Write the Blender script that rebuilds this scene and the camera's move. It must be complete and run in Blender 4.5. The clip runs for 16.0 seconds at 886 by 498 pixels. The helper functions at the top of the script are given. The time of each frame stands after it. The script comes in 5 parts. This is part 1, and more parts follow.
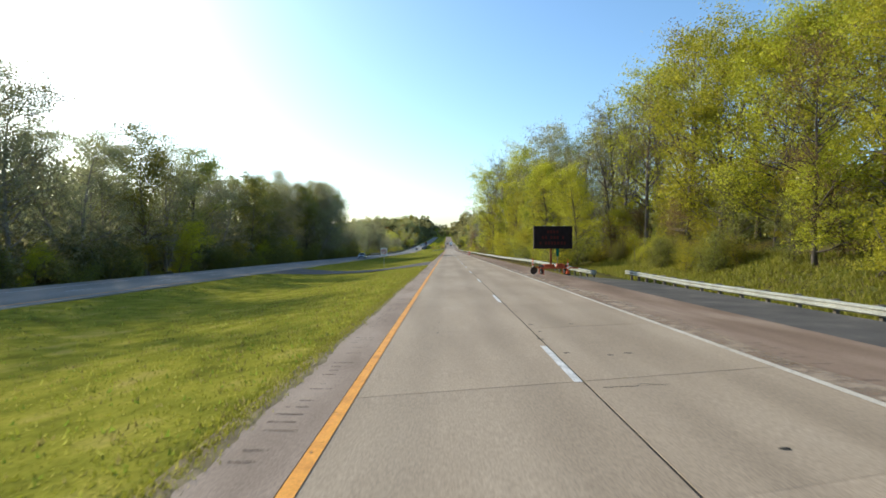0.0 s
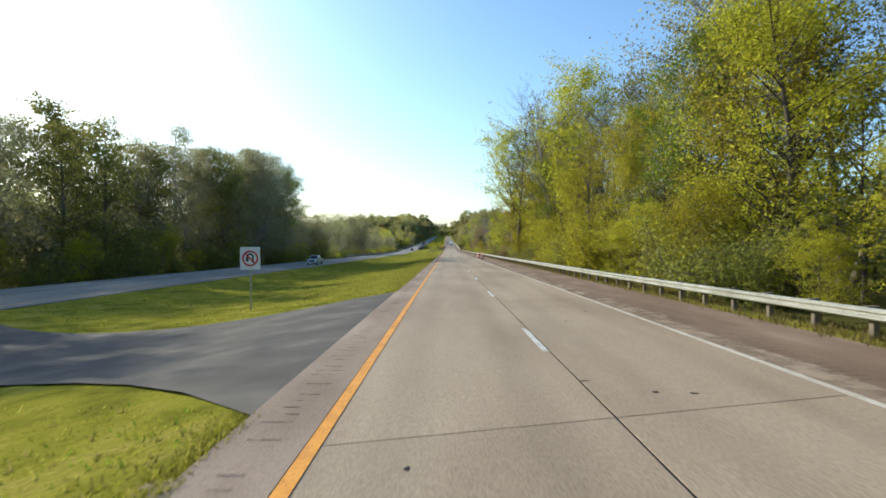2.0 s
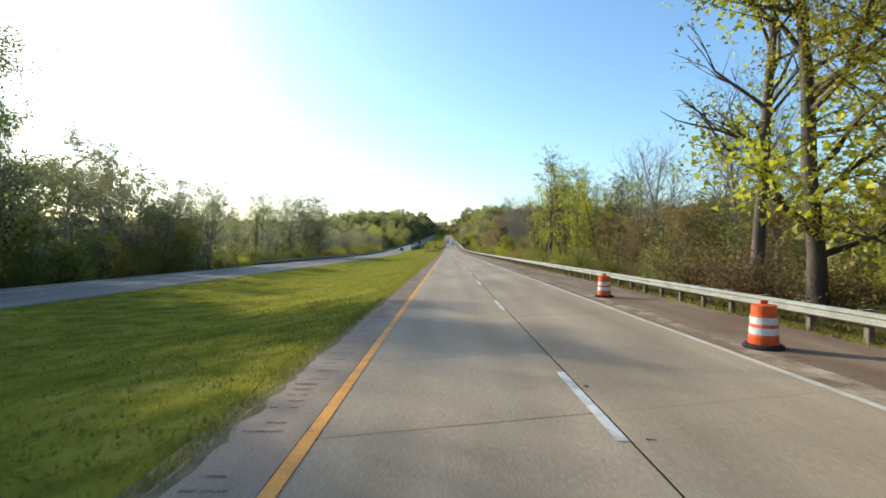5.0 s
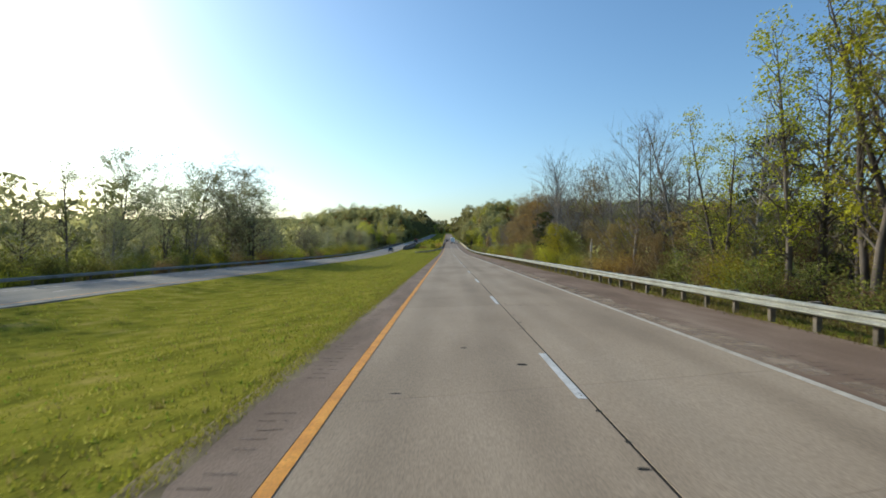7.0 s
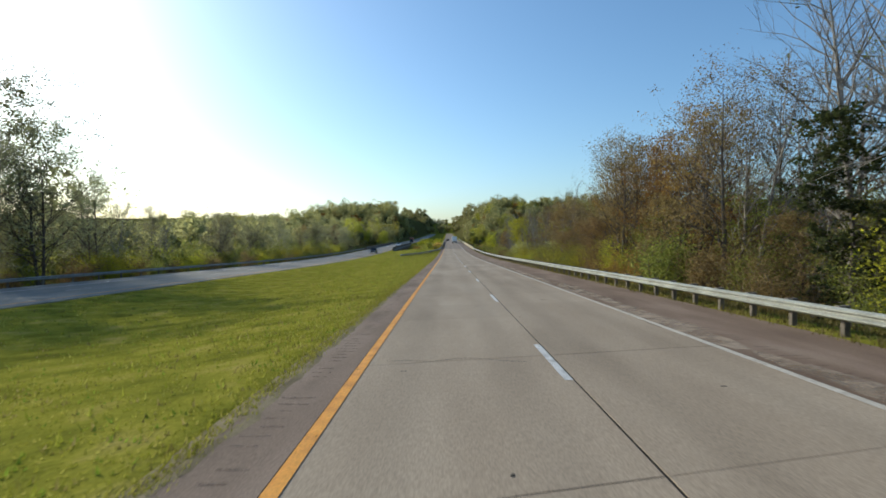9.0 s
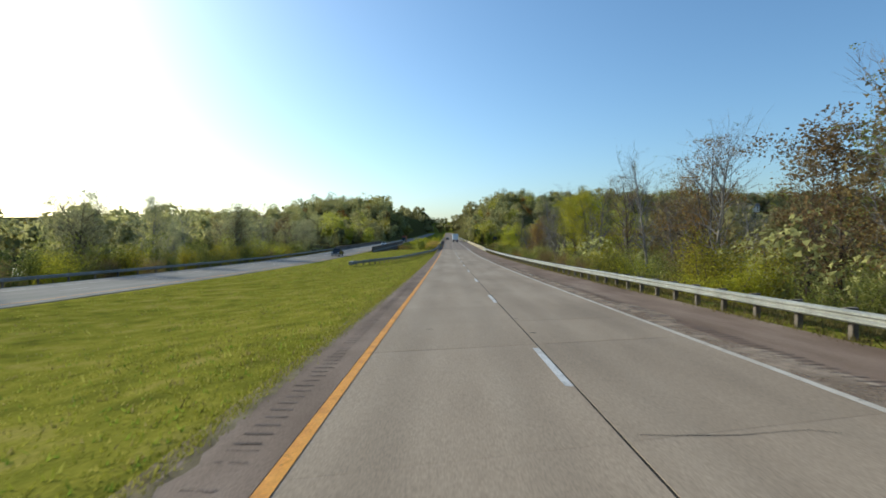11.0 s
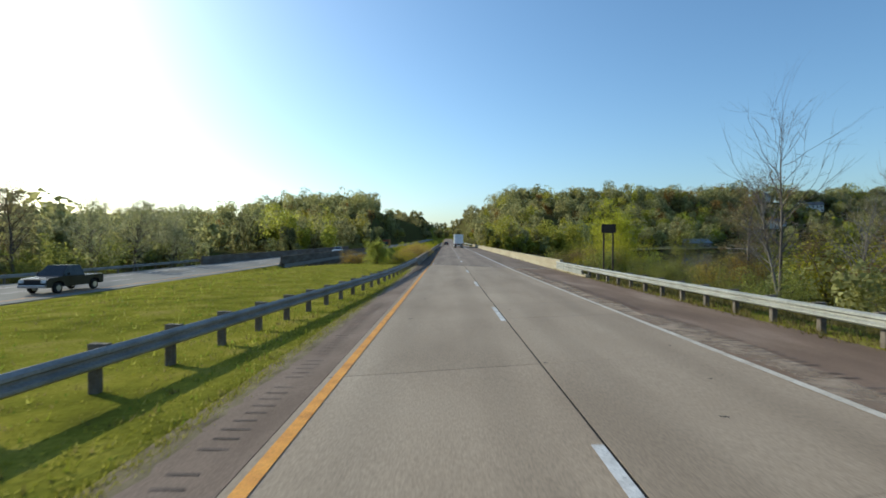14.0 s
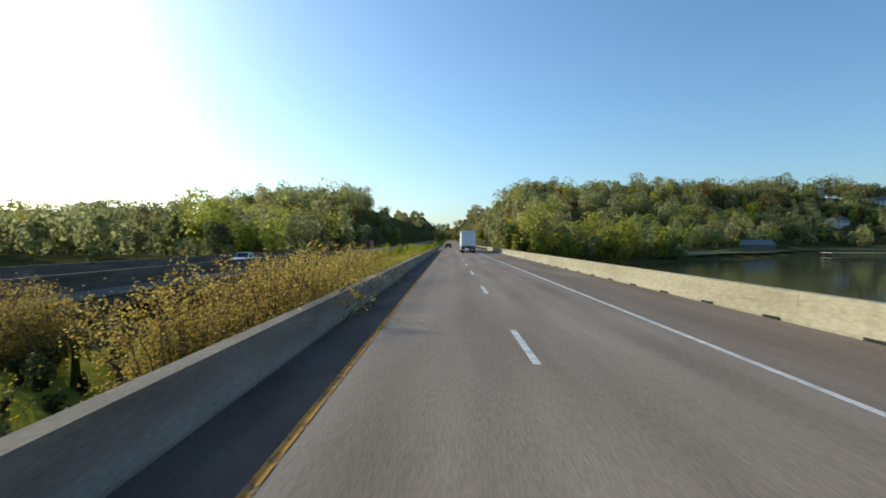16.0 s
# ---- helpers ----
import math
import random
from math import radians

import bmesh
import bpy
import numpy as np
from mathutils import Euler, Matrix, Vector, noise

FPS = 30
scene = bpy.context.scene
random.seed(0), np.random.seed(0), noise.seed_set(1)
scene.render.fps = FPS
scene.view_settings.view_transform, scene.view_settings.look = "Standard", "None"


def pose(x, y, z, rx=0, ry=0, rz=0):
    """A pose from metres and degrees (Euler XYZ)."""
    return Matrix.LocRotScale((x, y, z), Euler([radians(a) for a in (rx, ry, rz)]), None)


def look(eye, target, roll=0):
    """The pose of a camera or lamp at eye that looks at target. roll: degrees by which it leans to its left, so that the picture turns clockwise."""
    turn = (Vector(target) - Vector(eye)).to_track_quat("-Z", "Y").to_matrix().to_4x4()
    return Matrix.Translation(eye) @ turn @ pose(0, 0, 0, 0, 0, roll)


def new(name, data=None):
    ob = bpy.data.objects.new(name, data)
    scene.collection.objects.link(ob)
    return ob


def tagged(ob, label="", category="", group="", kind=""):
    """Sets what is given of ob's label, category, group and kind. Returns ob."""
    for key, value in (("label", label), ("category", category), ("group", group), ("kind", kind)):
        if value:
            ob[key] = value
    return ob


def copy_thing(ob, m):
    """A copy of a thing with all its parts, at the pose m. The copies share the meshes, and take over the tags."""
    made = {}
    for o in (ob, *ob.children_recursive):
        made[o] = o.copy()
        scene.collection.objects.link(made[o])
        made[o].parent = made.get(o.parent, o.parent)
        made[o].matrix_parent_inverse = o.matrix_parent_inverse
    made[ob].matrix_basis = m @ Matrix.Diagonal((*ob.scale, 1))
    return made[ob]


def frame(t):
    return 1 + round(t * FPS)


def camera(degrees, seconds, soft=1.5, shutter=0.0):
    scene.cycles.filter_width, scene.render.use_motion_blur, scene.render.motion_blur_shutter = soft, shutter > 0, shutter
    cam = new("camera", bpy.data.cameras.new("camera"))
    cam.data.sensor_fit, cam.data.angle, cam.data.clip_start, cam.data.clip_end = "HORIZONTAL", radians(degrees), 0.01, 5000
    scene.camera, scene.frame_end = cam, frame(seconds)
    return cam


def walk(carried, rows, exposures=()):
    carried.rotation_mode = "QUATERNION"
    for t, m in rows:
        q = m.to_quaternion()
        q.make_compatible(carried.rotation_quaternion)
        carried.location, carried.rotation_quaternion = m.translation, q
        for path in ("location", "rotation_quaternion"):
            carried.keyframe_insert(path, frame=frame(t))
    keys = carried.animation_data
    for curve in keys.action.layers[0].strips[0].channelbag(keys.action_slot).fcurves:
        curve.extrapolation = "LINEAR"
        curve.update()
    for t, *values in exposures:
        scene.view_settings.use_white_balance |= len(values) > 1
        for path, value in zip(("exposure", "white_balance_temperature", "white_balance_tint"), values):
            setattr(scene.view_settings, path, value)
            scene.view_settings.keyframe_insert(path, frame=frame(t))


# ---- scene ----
# ---------------------------------------------------------------- camera and walk
# x to the right of the lane seam, y along the road, z up; grades: down to the river, then over the bridge
def zr(y):
    """Height of the carriageway at the distance y along it."""
    if y < 350:
        return -0.025 * y
    if y < 480:
        u = y - 350
        return -8.75 - 0.025 * u + 0.5 * 0.0295 / 130 * u * u
    if y < 900:
        return zr(479.999) + 0.0045 * (y - 480)
    return zr(899.999) + 0.012 * min(y - 900, 500)


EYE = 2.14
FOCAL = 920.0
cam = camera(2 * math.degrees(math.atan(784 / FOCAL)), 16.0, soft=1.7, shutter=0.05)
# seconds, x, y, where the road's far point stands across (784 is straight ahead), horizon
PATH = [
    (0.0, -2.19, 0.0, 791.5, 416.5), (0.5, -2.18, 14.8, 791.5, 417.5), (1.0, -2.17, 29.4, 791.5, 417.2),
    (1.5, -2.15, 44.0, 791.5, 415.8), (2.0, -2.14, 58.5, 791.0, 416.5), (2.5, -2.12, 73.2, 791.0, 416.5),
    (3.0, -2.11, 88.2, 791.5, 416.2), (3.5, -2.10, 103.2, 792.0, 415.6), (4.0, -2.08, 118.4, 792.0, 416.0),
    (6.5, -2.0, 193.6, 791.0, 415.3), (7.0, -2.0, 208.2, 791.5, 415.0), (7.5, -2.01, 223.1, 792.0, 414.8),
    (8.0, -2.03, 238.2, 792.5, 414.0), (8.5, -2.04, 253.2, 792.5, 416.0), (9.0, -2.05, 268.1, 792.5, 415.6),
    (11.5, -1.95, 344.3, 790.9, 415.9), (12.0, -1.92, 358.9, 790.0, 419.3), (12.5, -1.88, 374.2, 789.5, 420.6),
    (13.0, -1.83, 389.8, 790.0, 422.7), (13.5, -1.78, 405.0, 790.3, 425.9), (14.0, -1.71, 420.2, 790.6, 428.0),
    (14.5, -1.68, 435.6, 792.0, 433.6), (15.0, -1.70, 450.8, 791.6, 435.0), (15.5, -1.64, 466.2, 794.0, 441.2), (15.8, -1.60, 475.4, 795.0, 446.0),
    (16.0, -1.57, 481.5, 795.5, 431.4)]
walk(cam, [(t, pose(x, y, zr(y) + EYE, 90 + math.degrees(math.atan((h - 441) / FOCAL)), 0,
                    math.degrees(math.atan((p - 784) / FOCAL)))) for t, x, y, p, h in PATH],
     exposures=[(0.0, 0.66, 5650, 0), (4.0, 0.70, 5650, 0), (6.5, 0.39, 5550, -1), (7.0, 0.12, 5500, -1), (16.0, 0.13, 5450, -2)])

# ---------------------------------------------------------------- world and sun
SUN_LEFT, SUN_UP = 54.0, 23.2      # degrees to the left of the road's direction, and above level
world = bpy.data.worlds.new("sky")
scene.world = world
world.use_nodes = True
wn = world.node_tree.nodes
sky = wn.new("ShaderNodeTexSky")
sky.sky_type = "NISHITA"
sky.sun_disc = False
sky.sun_elevation, sky.sun_rotation = radians(SUN_UP), radians(-SUN_LEFT)
sky.air_density, sky.dust_density, sky.ozone_density = 1.0, 1.3, 2.2
wn["Background"].inputs[1].default_value = 0.145
world.node_tree.links.new(sky.outputs[0], wn["Background"].inputs[0])
sun_data = bpy.data.lights.new("sun", "SUN")
sun_data.energy, sun_data.angle, sun_data.color = 3.9, radians(0.53), (1.0, 0.815, 0.585)
sun = new("sun", sun_data)
a, e = radians(SUN_LEFT), radians(SUN_UP)
TO_SUN = Vector((-math.sin(a) * math.cos(e), math.cos(a) * math.cos(e), math.sin(e)))
sun.matrix_world = look(TO_SUN * 300, (0, 0, 0))

# ---------------------------------------------------------------- materials
def material(name, stops, scale=1.0, fine=None, rough=0.8, bump=0.0, metal=0.0, spread=0.0, space="Object", trans=None, stretch=(1, 1, 1)):
    """Two scales of noise through a ramp of colours; a fine grain on top; relief; a spread between alike pieces."""
    m = bpy.data.materials.new(name)
    m.use_nodes = True
    n, l = m.node_tree.nodes, m.node_tree.links
    b = n["Principled BSDF"]
    tc, mp = n.new("ShaderNodeTexCoord"), n.new("ShaderNodeMapping")
    mp.inputs["Scale"].default_value = stretch
    if space == "World":
        l.new(n.new("ShaderNodeNewGeometry").outputs["Position"], mp.inputs[0])
    else:
        l.new(tc.outputs[space], mp.inputs[0])
    big = n.new("ShaderNodeTexNoise")
    big.inputs["Scale"].default_value, big.inputs["Detail"].default_value = scale, 6
    l.new(mp.outputs[0], big.inputs["Vector"])
    ramp = n.new("ShaderNodeValToRGB")
    els = ramp.color_ramp.elements
    while len(els) < len(stops):
        els.new(0.5)
    for el, (p, c) in zip(els, stops):
        el.position, el.color = p, (*c, 1)
    l.new(big.outputs["Fac"], ramp.inputs[0])
    col = ramp.outputs[0]
    small = n.new("ShaderNodeTexNoise")
    small.inputs["Scale"].default_value, small.inputs["Detail"].default_value = fine or scale * 14, 4
    l.new(mp.outputs[0], small.inputs["Vector"])
    mr = n.new("ShaderNodeMapRange")
    mr.inputs[1].default_value, mr.inputs[2].default_value = 0.3, 0.7
    mr.inputs[3].default_value, mr.inputs[4].default_value = 0.82, 1.16
    l.new(small.outputs["Fac"], mr.inputs[0])
    val = mr.outputs[0]
    if spread:
        oi, m2, m3 = n.new("ShaderNodeObjectInfo"), n.new("ShaderNodeMapRange"), n.new("ShaderNodeMath")
        m2.inputs[3].default_value, m2.inputs[4].default_value = 1 - spread, 1 + spread
        l.new(oi.outputs["Random"], m2.inputs[0])
        m3.operation = "MULTIPLY"
        l.new(val, m3.inputs[0]), l.new(m2.outputs[0], m3.inputs[1])
        val = m3.outputs[0]
    hsv = n.new("ShaderNodeHueSaturation")
    l.new(col, hsv.inputs["Color"]), l.new(val, hsv.inputs["Value"])
    l.new(hsv.outputs[0], b.inputs["Base Color"])
    b.inputs["Roughness"].default_value, b.inputs["Metallic"].default_value = rough, metal
    b.inputs["Specular IOR Level"].default_value = 0.3 if rough < 0.7 else 0.12
    if bump:
        bp = n.new("ShaderNodeBump")
        bp.inputs["Strength"].default_value, bp.inputs["Distance"].default_value = bump, 0.02
        l.new(small.outputs["Fac"], bp.inputs["Height"]), l.new(bp.outputs[0], b.inputs["Normal"])
    if trans:
        tr, mix = n.new("ShaderNodeBsdfTranslucent"), n.new("ShaderNodeMixShader")
        mix.inputs[0].default_value = trans
        l.new(hsv.outputs[0], tr.inputs[0])
        l.new(b.outputs[0], mix.inputs[1]), l.new(tr.outputs[0], mix.inputs[2])
        l.new(mix.outputs[0], n["Material Output"].inputs[0])
    return m


def leaf_material(name, dark, mid, light, spread=0.25):
    """Leaves: a colour of its own for every leaf island, a spread between trees, light through the blade."""
    m = bpy.data.materials.new(name)
    m.use_nodes = True
    n, l = m.node_tree.nodes, m.node_tree.links
    b = n["Principled BSDF"]
    geo, oi = n.new("ShaderNodeNewGeometry"), n.new("ShaderNodeObjectInfo")
    ramp = n.new("ShaderNodeValToRGB")
    ramp.color_ramp.elements[0].color, ramp.color_ramp.elements[1].color = (*dark, 1), (*light, 1)
    ramp.color_ramp.elements.new(0.5).color = (*mid, 1)
    l.new(geo.outputs["Random Per Island"], ramp.inputs[0])
    hsv = n.new("ShaderNodeHueSaturation")
    for key, lo, hi in (("Hue", 0.485, 0.515), ("Value", 1 - spread, 1 + spread)):
        mr = n.new("ShaderNodeMapRange")
        mr.inputs[3].default_value, mr.inputs[4].default_value = lo, hi
        l.new(oi.outputs["Random"], mr.inputs[0]), l.new(mr.outputs[0], hsv.inputs[key])
    l.new(ramp.outputs[0], hsv.inputs["Color"]), l.new(hsv.outputs[0], b.inputs["Base Color"])
    b.inputs["Roughness"].default_value, b.inputs["Specular IOR Level"].default_value = 0.6, 0.25
    tr, mix = n.new("ShaderNodeBsdfTranslucent"), n.new("ShaderNodeMixShader")
    mix.inputs[0].default_value = 0.64
    l.new(hsv.outputs[0], tr.inputs[0])
    l.new(b.outputs[0], mix.inputs[1]), l.new(tr.outputs[0], mix.inputs[2])
    l.new(mix.outputs[0], n["Material Output"].inputs[0])
    return m


def glow(name, colour, strength):
    m = material(name, [(0.3, colour), (0.7, colour)], 4)
    b = m.node_tree.nodes["Principled BSDF"]
    b.inputs["Emission Color"].default_value, b.inputs["Emission Strength"].default_value = (*colour, 1), strength
    return m


M = {
    "slab": material("slab_concrete", [(0.3, (0.294, 0.228, 0.16)), (0.5, (0.363, 0.284, 0.201)), (0.72, (0.417, 0.332, 0.239))], 0.35, 30, 0.75, 0.15, spread=0.05, space="World", stretch=(1.6, 0.35, 1)),
    "deck": material("deck_concrete", [(0.3, (0.21, 0.161, 0.120)), (0.55, (0.282, 0.220, 0.168)), (0.75, (0.33, 0.262, 0.203))], 0.4, 25, 0.8, 0.12, space="World", stretch=(1.8, 0.2, 1)),
    "deckshoulder": material("brown_deck_shoulder", [(0.3, (0.165, 0.122, 0.09)), (0.55, (0.22, 0.168, 0.126)), (0.75, (0.27, 0.21, 0.16))], 0.4, 25, 0.85, 0.12, space="World", stretch=(1.8, 0.2, 1)),
    "lawn": material("shore_lawn", [(0.3, (0.10, 0.095, 0.035)), (0.5, (0.16, 0.145, 0.05)), (0.72, (0.25, 0.21, 0.12))], 0.06, 2.0, 0.95, 0.3, space="World"),
    "oldroad": material("far_road_concrete", [(0.3, (0.20, 0.186, 0.165)), (0.7, (0.29, 0.268, 0.238))], 0.3, 20, 0.95, 0.1, space="World", stretch=(1.5, 0.3, 1)),
    "joint": material("joint_tar", [(0.3, (0.02, 0.018, 0.016)), (0.7, (0.045, 0.04, 0.035))], 3, 40, 0.8),
    "shoulder": material("shoulder_asphalt", [(0.28, (0.15, 0.102, 0.070)), (0.5, (0.215, 0.149, 0.106)), (0.66, (0.285, 0.21, 0.155)), (0.8, (0.38, 0.295, 0.225))], 0.5, 45, 0.9, 0.3, space="World", stretch=(1.4, 0.35, 1)),
    "leftshoulder": material("pink_grey_shoulder", [(0.28, (0.225, 0.17, 0.13)), (0.5, (0.315, 0.243, 0.188)), (0.75, (0.40, 0.318, 0.25))], 0.7, 40, 0.9, 0.3, space="World", stretch=(1.4, 0.4, 1)),
    "brownshoulder": material("brown_shoulder", [(0.28, (0.165, 0.118, 0.086)), (0.5, (0.235, 0.172, 0.128)), (0.75, (0.315, 0.24, 0.182))], 0.7, 40, 0.9, 0.3, space="World", stretch=(1.4, 0.4, 1)),
    "gravel": material("pull_off_asphalt", [(0.3, (0.075, 0.07, 0.065)), (0.55, (0.11, 0.10, 0.092)), (0.75, (0.17, 0.15, 0.13))], 0.6, 50, 0.9, 0.3, space="World"),
    "sand": material("washed_sand", [(0.3, (0.34, 0.258, 0.185)), (0.7, (0.46, 0.365, 0.272))], 1.2, 60, 0.95, 0.2, space="World"),
    "white": material("white_road_paint", [(0.3, (0.40, 0.37, 0.33)), (0.5, (0.60, 0.575, 0.54)), (0.75, (0.74, 0.72, 0.69))], 3, 30, 0.6, 0.1, space="World"),
    "wornwhite": material("faded_white_road_paint", [(0.25, (0.43, 0.375, 0.30)), (0.5, (0.56, 0.505, 0.42)), (0.8, (0.66, 0.61, 0.53))], 2, 30, 0.7, 0.1, space="World"),
    "yellow": material("yellow_road_paint", [(0.25, (0.52, 0.21, 0.02)), (0.5, (0.72, 0.31, 0.025)), (0.8, (0.80, 0.37, 0.04))], 2.5, 30, 0.6, 0.1, space="World"),
    # worn yellow, also darkened in colour for the wall's shadow on the bridge
    "fadedshadeyellow": material("faded_shaded_yellow_paint", [(0.25, (0.36, 0.17, 0.03)), (0.5, (0.50, 0.235, 0.035)), (0.8, (0.60, 0.29, 0.045))], 2.5, 30, 0.75, 0.1, space="World"),
    "groove": material("rumble_groove", [(0.35, (0.10, 0.077, 0.062)), (0.65, (0.20, 0.155, 0.125))], 1.4, 40, 0.95, space="World"),
    "fadedgroove": material("worn_rumble_groove", [(0.35, (0.14, 0.105, 0.083)), (0.65, (0.25, 0.19, 0.15))], 1.1, 40, 0.95, space="World"),
    "soil": material("verge_soil", [(0.3, (0.13, 0.10, 0.06)), (0.5, (0.20, 0.16, 0.09)), (0.72, (0.28, 0.225, 0.14))], 1.6, 30, 0.95, 0.2, space="World"),
    # dark tone for the painted shadow beside the left wall
    "gutter": material("shade_strip_concrete", [(0.3, (0.085, 0.061, 0.048)), (0.7, (0.15, 0.113, 0.09))], 0.8, 30, 0.95, 0.2, space="World", stretch=(1.5, 0.4, 1)),
    "steel": material("galvanised_steel", [(0.3, (0.27, 0.272, 0.238)), (0.7, (0.41, 0.408, 0.362))], 1.2, 20, 0.62, 0.05, 0.3, 0.05),
    # darker copy of the steel, with the shade of left-hand rails in its colour
    "darksteel": material("shade_darkened_steel", [(0.3, (0.22, 0.215, 0.20)), (0.7, (0.34, 0.33, 0.31))], 1.2, 20, 0.7, 0.05, 0.2, 0.05),
    "post": material("weathered_post", [(0.3, (0.12, 0.10, 0.08)), (0.7, (0.24, 0.205, 0.165))], 3, 30, 0.85, 0.2, spread=0.2),
    "barrier": material("barrier_concrete", [(0.25, (0.32, 0.27, 0.175)), (0.5, (0.385, 0.33, 0.218)), (0.75, (0.43, 0.373, 0.252))], 0.5, 7, 0.85, 0.1, spread=0.06, space="World", stretch=(1, 0.5, 2.2)),
    # barrier concrete in a darker tone that paints in the shaded face
    "darkbarrier": material("shade_dark_barrier_concrete", [(0.25, (0.16, 0.128, 0.098)), (0.5, (0.24, 0.198, 0.152)), (0.78, (0.34, 0.285, 0.222))], 0.8, 20, 0.9, 0.2, spread=0.06, space="World", stretch=(1, 0.4, 2.4)),
    # far bridge concrete: its shaded side is put into a darker base colour
    "farbarrier": material("shade_toned_far_concrete", [(0.25, (0.085, 0.066, 0.05)), (0.5, (0.13, 0.105, 0.082)), (0.78, (0.20, 0.168, 0.135))], 0.8, 12, 0.95, 0.1, spread=0.06, space="World", stretch=(1, 0.4, 2.4)),
    "bark": material("grey_bark", [(0.3, (0.075, 0.06, 0.048)), (0.7, (0.19, 0.16, 0.13))], 2.2, 20, 0.95, 0.5, spread=0.25, stretch=(1, 1, 0.25)),
    "palebark": material("pale_bark", [(0.3, (0.16, 0.138, 0.118)), (0.7, (0.34, 0.305, 0.262))], 2.2, 16, 0.95, 0.4, spread=0.15, stretch=(1, 1, 0.25)),
    "spring": leaf_material("spring_leaves", (0.255, 0.25, 0.018), (0.39, 0.368, 0.027), (0.52, 0.465, 0.05)),
    "green": leaf_material("green_leaves", (0.085, 0.12, 0.014), (0.15, 0.19, 0.02), (0.23, 0.26, 0.03)),
    "dull": leaf_material("olive_leaves", (0.135, 0.148, 0.035), (0.225, 0.232, 0.05), (0.33, 0.31, 0.07)),
    "rust": leaf_material("budding_leaves", (0.175, 0.12, 0.055), (0.255, 0.18, 0.075), (0.335, 0.25, 0.10)),
    "weed": leaf_material("dry_weed_leaves", (0.30, 0.185, 0.032), (0.43, 0.30, 0.055), (0.54, 0.43, 0.11)),
    "bright": leaf_material("light_green_leaves", (0.24, 0.27, 0.035), (0.36, 0.385, 0.06), (0.50, 0.50, 0.12)),
    # leaf colour lifted and greyed to paint in the sun's veil of haze
    "pale": leaf_material("haze_paled_leaves", (0.20, 0.20, 0.10), (0.30, 0.29, 0.15), (0.40, 0.38, 0.20)),
    "copper": leaf_material("copper_young_leaves", (0.22, 0.12, 0.035), (0.32, 0.19, 0.05), (0.42, 0.28, 0.075)),
    "signgreen": material("green_sign_sheet", [(0.3, (0.01, 0.13, 0.09)), (0.7, (0.02, 0.18, 0.12))], 3, 30, 0.4),
    "faroak": leaf_material("distant_leaves", (0.24, 0.23, 0.095), (0.35, 0.325, 0.13), (0.46, 0.415, 0.17)),
    "ridge": leaf_material("hillside_oak_leaves", (0.155, 0.17, 0.068), (0.235, 0.245, 0.097), (0.33, 0.325, 0.13)),
    "meadow": leaf_material("soft_willow_leaves", (0.25, 0.25, 0.035), (0.37, 0.35, 0.05), (0.48, 0.43, 0.08)),
    "verge": leaf_material("dry_verge_blades", (0.12, 0.11, 0.03), (0.19, 0.165, 0.045), (0.29, 0.24, 0.09), 0.1),
    "conifer": leaf_material("evergreen_leaves", (0.045, 0.06, 0.022), (0.075, 0.095, 0.032), (0.115, 0.135, 0.045)),
    "blade": leaf_material("grass_blades", (0.155, 0.162, 0.017), (0.24, 0.235, 0.025), (0.37, 0.33, 0.08), 0.1),
    "water": None,
    "orange": material("orange_plastic", [(0.3, (0.62, 0.09, 0.02)), (0.7, (0.78, 0.14, 0.03))], 4, 30, 0.5, 0.05),
    "orangepaint": material("orange_trailer_paint", [(0.3, (0.30, 0.05, 0.018)), (0.55, (0.50, 0.095, 0.03)), (0.75, (0.58, 0.15, 0.06))], 2.2, 30, 0.6, 0.1),
    "rustpaint": material("rusty_orange_paint", [(0.3, (0.10, 0.035, 0.02)), (0.7, (0.24, 0.07, 0.03))], 2.5, 30, 0.8, 0.2),
    "reflect": material("white_reflective_band", [(0.3, (0.62, 0.6, 0.58)), (0.7, (0.8, 0.79, 0.77))], 5, 30, 0.4),
    "black": material("matt_black", [(0.3, (0.012, 0.012, 0.013)), (0.7, (0.03, 0.028, 0.028))], 4, 30, 0.6),
    "face": material("dark_sign_face", [(0.3, (0.020, 0.014, 0.013)), (0.7, (0.030, 0.021, 0.019))], 3, 40, 0.95),
    "rubber": material("tyre_rubber", [(0.3, (0.02, 0.02, 0.02)), (0.7, (0.045, 0.043, 0.04))], 5, 40, 0.85, 0.2),
    "alloy": material("wheel_alloy", [(0.3, (0.45, 0.45, 0.46)), (0.7, (0.62, 0.62, 0.63))], 5, 40, 0.35, 0, 0.8),
    "led": glow("dim_red_lamps", (0.07, 0.016, 0.012), 0.05),
    "signwhite": material("white_sign_sheet", [(0.3, (0.62, 0.62, 0.60)), (0.7, (0.78, 0.78, 0.76))], 3, 30, 0.4),
    "signblack": material("black_sign_ink", [(0.3, (0.02, 0.02, 0.02)), (0.7, (0.04, 0.04, 0.04))], 3, 30, 0.5),
    "signred": material("red_sign_ink", [(0.3, (0.42, 0.02, 0.02)), (0.7, (0.55, 0.04, 0.03))], 3, 30, 0.5),
    "signback": material("brown_sign_back", [(0.3, (0.05, 0.038, 0.03)), (0.7, (0.09, 0.07, 0.055))], 3, 30, 0.7),
    "trailerwhite": material("white_trailer_skin", [(0.3, (0.66, 0.67, 0.68)), (0.7, (0.80, 0.81, 0.82))], 0.8, 20, 0.45, 0.03),
